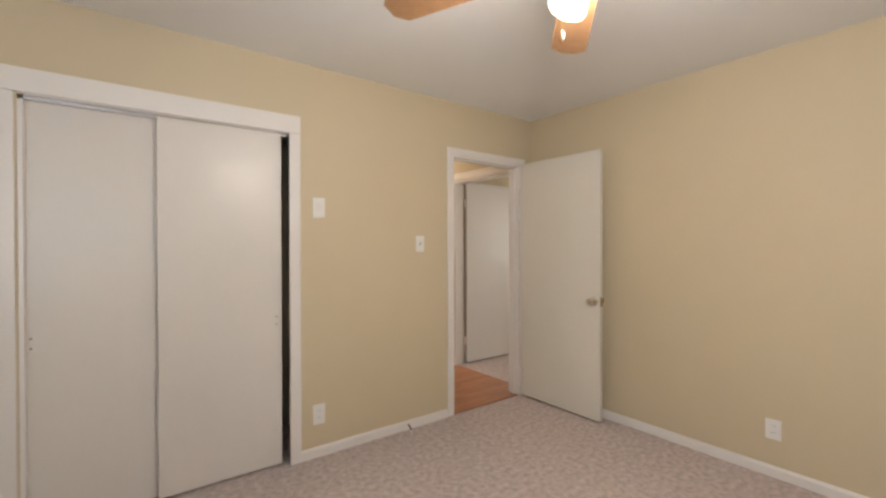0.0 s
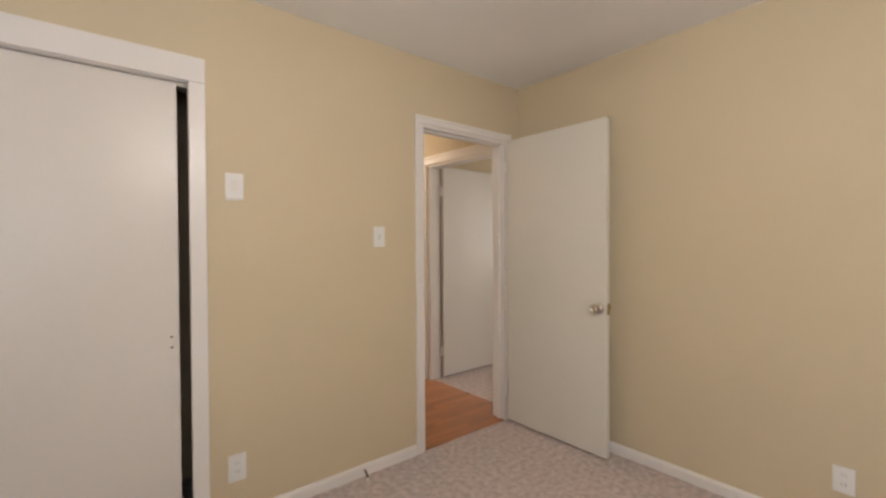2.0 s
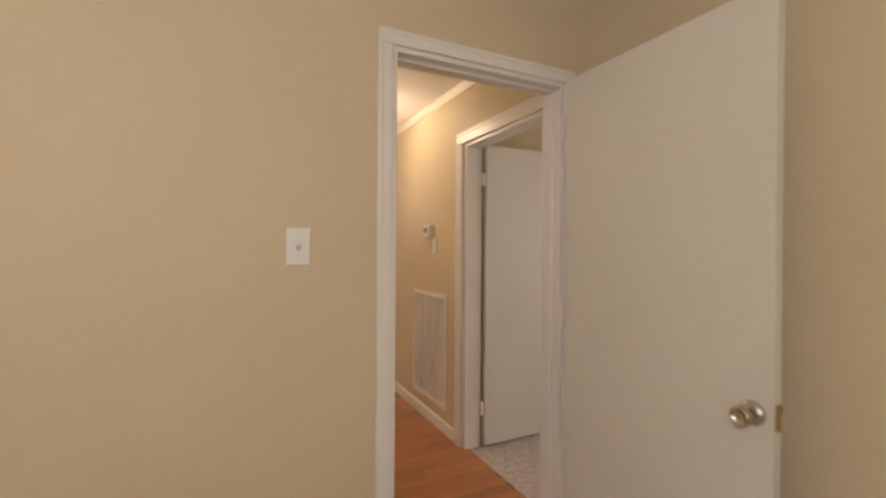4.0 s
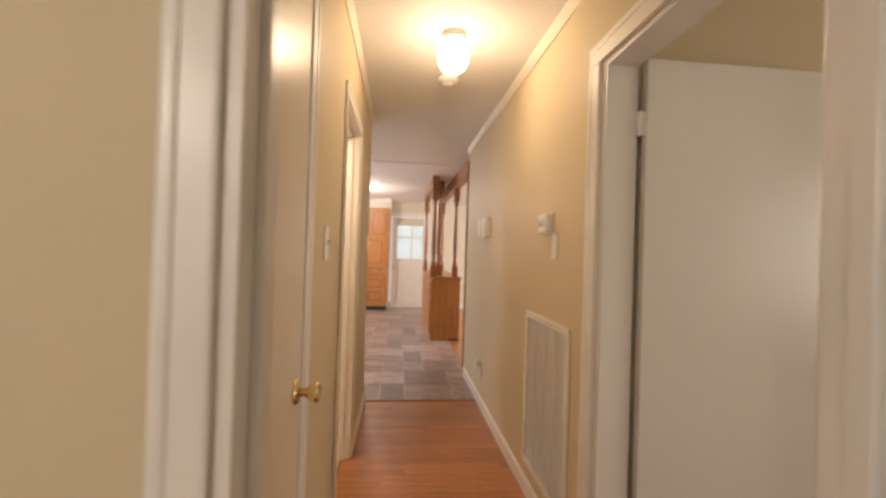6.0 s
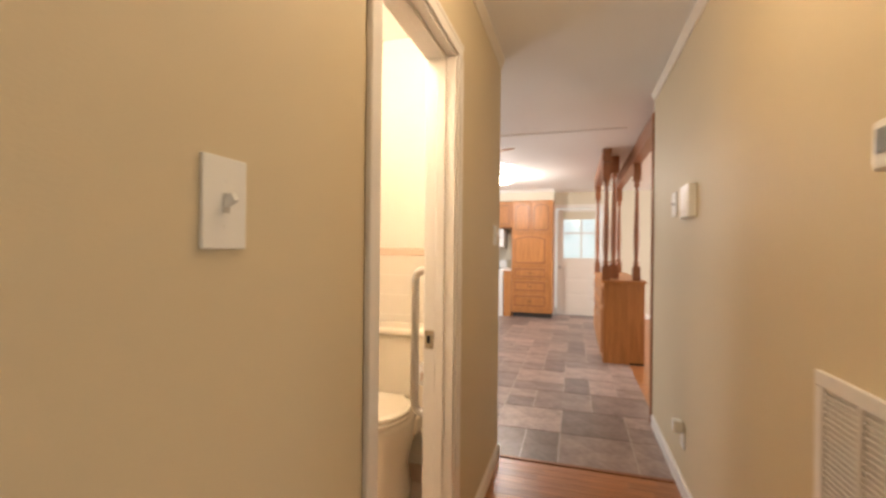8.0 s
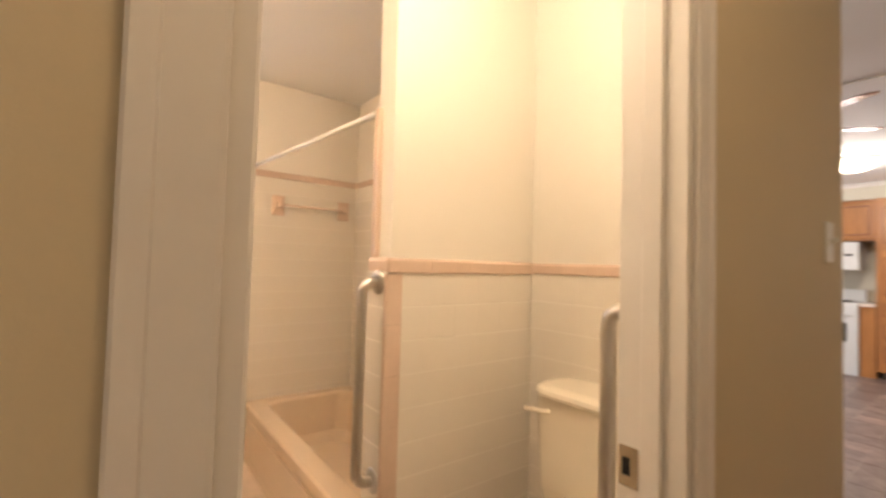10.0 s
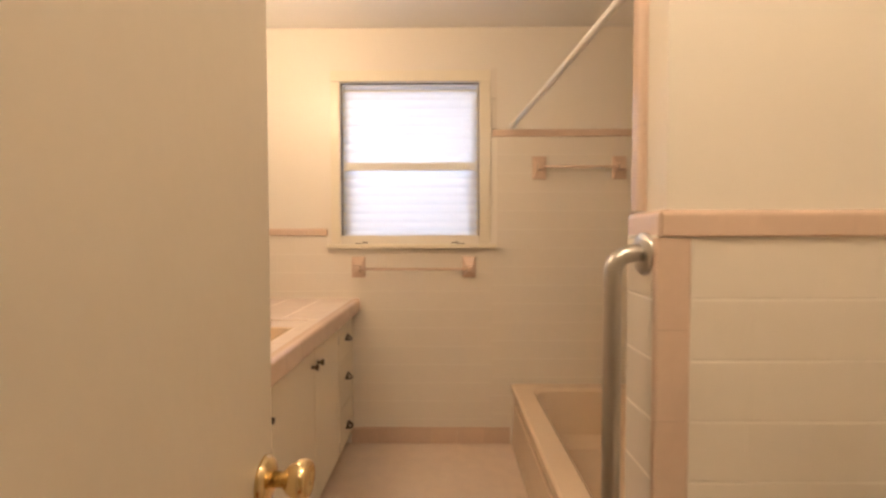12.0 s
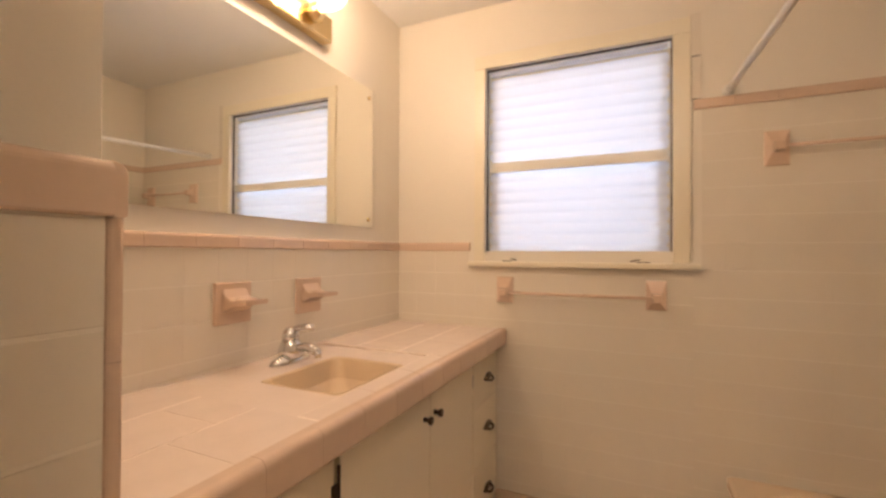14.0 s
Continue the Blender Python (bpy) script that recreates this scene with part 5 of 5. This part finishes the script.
def panel_door(parent, name, x0, x1, y, z0, z1, arch=False, knob_at=None):
    """An oak frame-and-panel front facing -y."""
    d = part(name, box(bmesh.new(), x0, x1, y, y + 0.02, z0, z1, 0.004), M_OAK, parent)
    w, top = 0.055, 0.055
    u0, u1, v0, v1 = x0 + w, x1 - w, z0 + w, z1 - top
    if u1 - u0 > 0.05 and v1 - v0 > 0.04:
        out = [(u0, v0), (u1, v0), (u1, v1 - (0.05 if arch else 0))]
        if arch:
            for i in range(1, 8):
                t = i / 8
                out.append((u1 + (u0 - u1) * t, v1 - 0.05 + 0.05 * math.sin(math.pi * t)))
        out.append((u0, v1 - (0.05 if arch else 0)))
        bm = prism(bmesh.new(), out, y - 0.009, y + 0.001, "y")
        part("raised_panel", bm, M_OAK, d)
        # darker rim laid round the panel, the shade of its edge put into colour
        line = prism(bmesh.new(), [((u0 + u1) / 2 + (a - (u0 + u1) / 2) * (1 + 0.045 / (u1 - u0)), (v0 + v1) / 2 + (b - (v0 + v1) / 2) * (1 + 0.045 / (v1 - v0))) for a, b in out], y - 0.002, y + 0.001, "y")
        part("panel_groove", line, M_DKOAK, d, "dark oak rim standing for the shade round the panel")
    if knob_at:
        part("pull_handle", tube(bmesh.new(), [(knob_at[0] - 0.04, y - 0.001, knob_at[1]), (knob_at[0] - 0.04, y - 0.025, knob_at[1]), (knob_at[0] + 0.04, y - 0.025, knob_at[1]), (knob_at[0] + 0.04, y - 0.001, knob_at[1])], 0.005, 8, 3), M_BRONZE, d, "aged bronze pull", True)
    return d


YF = 11.6
pc = thing("oak_pantry_cabinet", (1.85, 11.9, 0), "tall oak pantry cabinet with arched door and drawers", "pantry")
part("body", box(bmesh.new(), 1.47, 2.24, YF + 0.021, 12.19, 0.09, 2.24, 0.003), M_OAK, pc)
part("toe_kick", B(1.5, 2.22, YF + 0.08, 12.15, 0.0, 0.09), M_SLOT, pc)
panel_door(pc, "cabinet_door", 1.5, 1.835, YF, 1.63, 2.2, True)
panel_door(pc, "cabinet_door", 1.845, 2.2, YF, 1.63, 2.2, True)
panel_door(pc, "cabinet_door", 1.5, 2.14, YF, 1.0, 1.585, True)
for z0, z1 in ((0.74, 0.965), (0.475, 0.71), (0.18, 0.445)):
    panel_door(pc, "drawer_front", 1.5, 2.14, YF, z0, z1, knob_at=(1.82, (z0 + z1) / 2))
uc = thing("oak_wall_cabinet", (1.0, 12.0, 1.7), "oak upper kitchen cabinet above the range", "wall cabinet")
part("body", box(bmesh.new(), 0.1, 1.465, YF + 0.121, 12.19, 1.72, 2.24, 0.003), M_OAK, uc)
for i in range(3):
    panel_door(uc, "cabinet_door", 0.12 + i * 0.45, 0.55 + i * 0.45, YF + 0.1, 1.75, 2.2)
bc = thing("oak_base_cabinet", (1.4, 11.9, 0), "narrow oak base cabinet beside the range", "base cabinet")
part("body", box(bmesh.new(), 1.315, 1.465, YF + 0.02, 12.19, 0.0, 0.88, 0.003), M_OAK, bc)
part("countertop", box(bmesh.new(), 1.312, 1.466, YF - 0.01, 12.19, 0.88, 0.92, 0.004), M_CTILE, bc)
rg = thing("kitchen_range", (0.95, 11.9, 0), "white enamel kitchen range", "range")
part("body", box(bmesh.new(), 0.56, 1.308, YF - 0.01, 12.18, 0.0, 0.92, 0.006), M_STOVE, rg)
part("oven_window", box(bmesh.new(), 0.66, 1.2, YF - 0.016, YF - 0.009, 0.42, 0.66, 0.003), M_BLACK, rg, "dark oven window")
part("oven_handle", rod(bmesh.new(), (0.64, YF - 0.04, 0.76), (1.23, YF - 0.04, 0.76), 0.011), M_STOVE, rg, smooth=True)
part("back_panel", box(bmesh.new(), 0.56, 1.308, 12.1, 12.18, 0.92, 1.08, 0.006), M_STOVE, rg)
for i in range(4):
    part("burner", lathe(bmesh.new(), [(0, 0.921), (0.09, 0.921), (0.09, 0.935), (0.03, 0.935), (0, 0.932)], Matrix.Translation((0.75 + 0.36 * (i % 2), 11.75 + 0.26 * (i // 2), 0))), M_BLACK, rg, smooth=True)
hd = thing("microwave_hood", (0.95, 11.9, 1.35), "white over-range microwave with dark mark", "microwave")
part("body", box(bmesh.new(), 0.56, 1.308, YF + 0.05, 12.18, 1.34, 1.70, 0.006), M_STOVE, hd)
part("door_window", box(bmesh.new(), 0.62, 1.05, YF + 0.044, YF + 0.051, 1.40, 1.64, 0.003), M_BLACK, hd, "dark window")
part("label_bar", B(1.17, 1.25, YF + 0.046, YF + 0.051, 1.52, 1.545), M_SLOT, hd)
setting("soffit", B(-1.5, 2.26, YF + 0.06, 12.2, 2.2405, 2.449), M_KWALL, "pale soffit above the cabinets")
prism(bm := bmesh.new(), [(YF + 0.06, H - 0.05), (YF + 0.03, H - 0.01), (YF + 0.03, H - 0.001), (YF + 0.06, H - 0.001)], -1.5, 2.26, "x")
setting("crown_trim_kitchen", bm, M_TRIM, "white crown moulding")
kl = thing("kitchen_ceiling_light", (1.55, 10.0, H), "round lit glass ceiling light", "ceiling light")
part("pan", lathe(bmesh.new(), [(0, H), (0.19, H), (0.19, H - 0.02), (0.16, H - 0.03), (0, H - 0.03)], Matrix.Translation((1.55, 10.0, 0))), M_PLASTIC, kl, smooth=True)
g2 = part("glass_bowl", lathe(bmesh.new(), [(0.17, H - 0.028), (0.175, H - 0.06), (0.14, H - 0.1), (0.08, H - 0.125), (0, H - 0.132)], Matrix.Translation((1.55, 10.0, 0))), M_GLOBE, kl, "glowing glass bowl", True)
g2.visible_shadow = False
ceiling_fan(1.55, 7.35, 2.17, -30, "five-blade wood fan on the kitchen ceiling", lit=False, wood=M_DKOAK)

# partition with turned posts
pt = thing("oak_partition_cabinet", (3.17, 9.5, 0), "oak half-height partition cabinet with drawers", "cabinet")
part("body", box(bmesh.new(), 2.96, 3.395, 8.5, 10.65, 0.0, 0.915, 0.004), M_OAK, pt)
part("top", box(bmesh.new(), 2.935, 3.415, 8.475, 10.67, 0.915, 0.945, 0.006), M_OAK, pt)
for i in range(4):
    y0 = 8.58 + i * 0.51
    for z0, z1 in ((0.10, 0.62), (0.66, 0.86)):
        d = part("drawer_front" if z0 > 0.5 else "cabinet_door", box(bmesh.new(), 2.942, 2.961, y0, y0 + 0.47, z0, z1, 0.005), M_OAK, pt)
        part("pull_handle", tube(bmesh.new(), [(2.943, y0 + 0.2, z1 - 0.09), (2.915, y0 + 0.2, z1 - 0.09), (2.915, y0 + 0.28, z1 - 0.09), (2.943, y0 + 0.28, z1 - 0.09)], 0.006, 8, 3), M_CHROME, d, "bright metal pull", True)
part("floor_vent", B(3.24, 3.39, 8.49, 8.5, 0.0, 0.018), M_DARK, pt, "dark vent at the foot")
for nm, x, y0, y1 in (("ceiling_beam", 3.31, 6.776, 10.7), ("ceiling_beam", 2.985, 8.46, 10.7)):
    solo(nm, box(bmesh.new(), x - 0.05, x + 0.05, y0, y1, 2.28 if x > 3.2 else 2.3, H - 0.001, 0.005), M_DKOAK, "dark stained oak beam under the ceiling", "beam", group="partition beams")


def post(x, y, z0, z1, r):
    """A turned oak post with square ends."""
    p = thing("turned_post", (x, y, z0), "turned oak post between partition and beam", "post", "partition posts")
    part("foot", box(bmesh.new(), x - r, x + r, y - r, y + r, z0, z0 + 0.16, 0.004), M_DKOAK, p)
    part("head", box(bmesh.new(), x - r, x + r, y - r, y + r, z1 - 0.2, z1, 0.004), M_DKOAK, p)
    h = z1 - z0 - 0.36
    prof = [(r * 0.95, 0), (r * 0.6, 0.02), (r * 0.95, 0.04), (r * 0.5, 0.07), (r * 0.72, 0.2 * h), (r * 0.8, 0.35 * h), (r * 0.62, 0.6 * h), (r * 0.5, 0.85 * h), (r * 0.48, h - 0.08), (r * 0.85, h - 0.05), (r * 0.6, h - 0.03), (r * 0.95, h)]
    part("shaft", lathe(bmesh.new(), prof, Matrix.Translation((x, y, z0 + 0.16)), n=16), M_DKOAK, p, smooth=True)


post(3.31, 8.56, 0.945, 2.28, 0.04)
post(3.31, 10.6, 0.945, 2.28, 0.04)
post(2.985, 8.56, 0.945, 2.30, 0.045)
post(2.985, 10.5, 0.945, 2.30, 0.04)
post(3.10, 8.95, 0.945, H - 0.001, 0.055)

# ---- floor pieces ----
rr = random.Random(11)
pw, y = 0.0655, 2.531
row = 0
while y < 5.87:
    y1 = min(y + pw, 5.874)
    x = 2.15 - rr.random() * 0.6
    while x < 3.235:
        ln = rr.uniform(0.38, 0.62)
        a0, a1 = max(x, 2.15), min(x + ln, 3.235)
        x += ln
        if a1 - a0 < 0.02:
            continue
        me = mesh("plank", box(bmesh.new(), -(a1 - a0) / 2 + 0.0004, (a1 - a0) / 2 - 0.0004, -(y1 - y) / 2 + 0.0004, (y1 - y) / 2 - 0.0004, -0.004, 0.0), M_LAM)
        o = new("plank", me)
        o.parent = hall_floor
        o.location = ((a0 + a1) / 2, (y + y1) / 2, 0.0005)
    y = y1
    row += 1

rr = random.Random(7)
c, nx, ny = 0.229, 14, 28
used = set()
flat_bm = bmesh.new()
near = 0
for j in range(ny):
    for i in range(nx):
        if (i, j) in used:
            continue
        opts = [s for s in ((2, 2), (2, 2), (2, 1), (1, 1), (1, 2), (1, 2)) if i + s[0] <= nx and j + s[1] <= ny and all((i + a, j + b) not in used for a in range(s[0]) for b in range(s[1]))]
        s = rr.choice(opts)
        used |= {(i + a, j + b) for a in range(s[0]) for b in range(s[1])}
        x0, y0 = 0.04 + i * c, 5.906 + j * c
        w, h = s[0] * c - 0.009, s[1] * c - 0.009
        if y0 + h > 12.2:
            h = 12.2 - y0
        if h < 0.02:
            continue
        if x0 > 1.6 and near < 290:
            key = ("v", s, round(h, 3))
            if key not in CACHE:
                CACHE[key] = mesh("floor_tile", box(bmesh.new(), -w / 2, w / 2, -h / 2, h / 2, -0.003, 0.0), M_VINYL)
            o = new("floor_tile", CACHE[key])
            o.parent = kitchen_floor
            o.location = (x0 + w / 2, y0 + h / 2, 0.0006)
            near += 1
        else:
            box(flat_bm, x0, x0 + w, y0, y0 + h, -0.003, 0.0006)
rest = part("floor_tiles_rest", flat_bm, M_VINYL, kitchen_floor)
tagged(rest, kind="stuff")
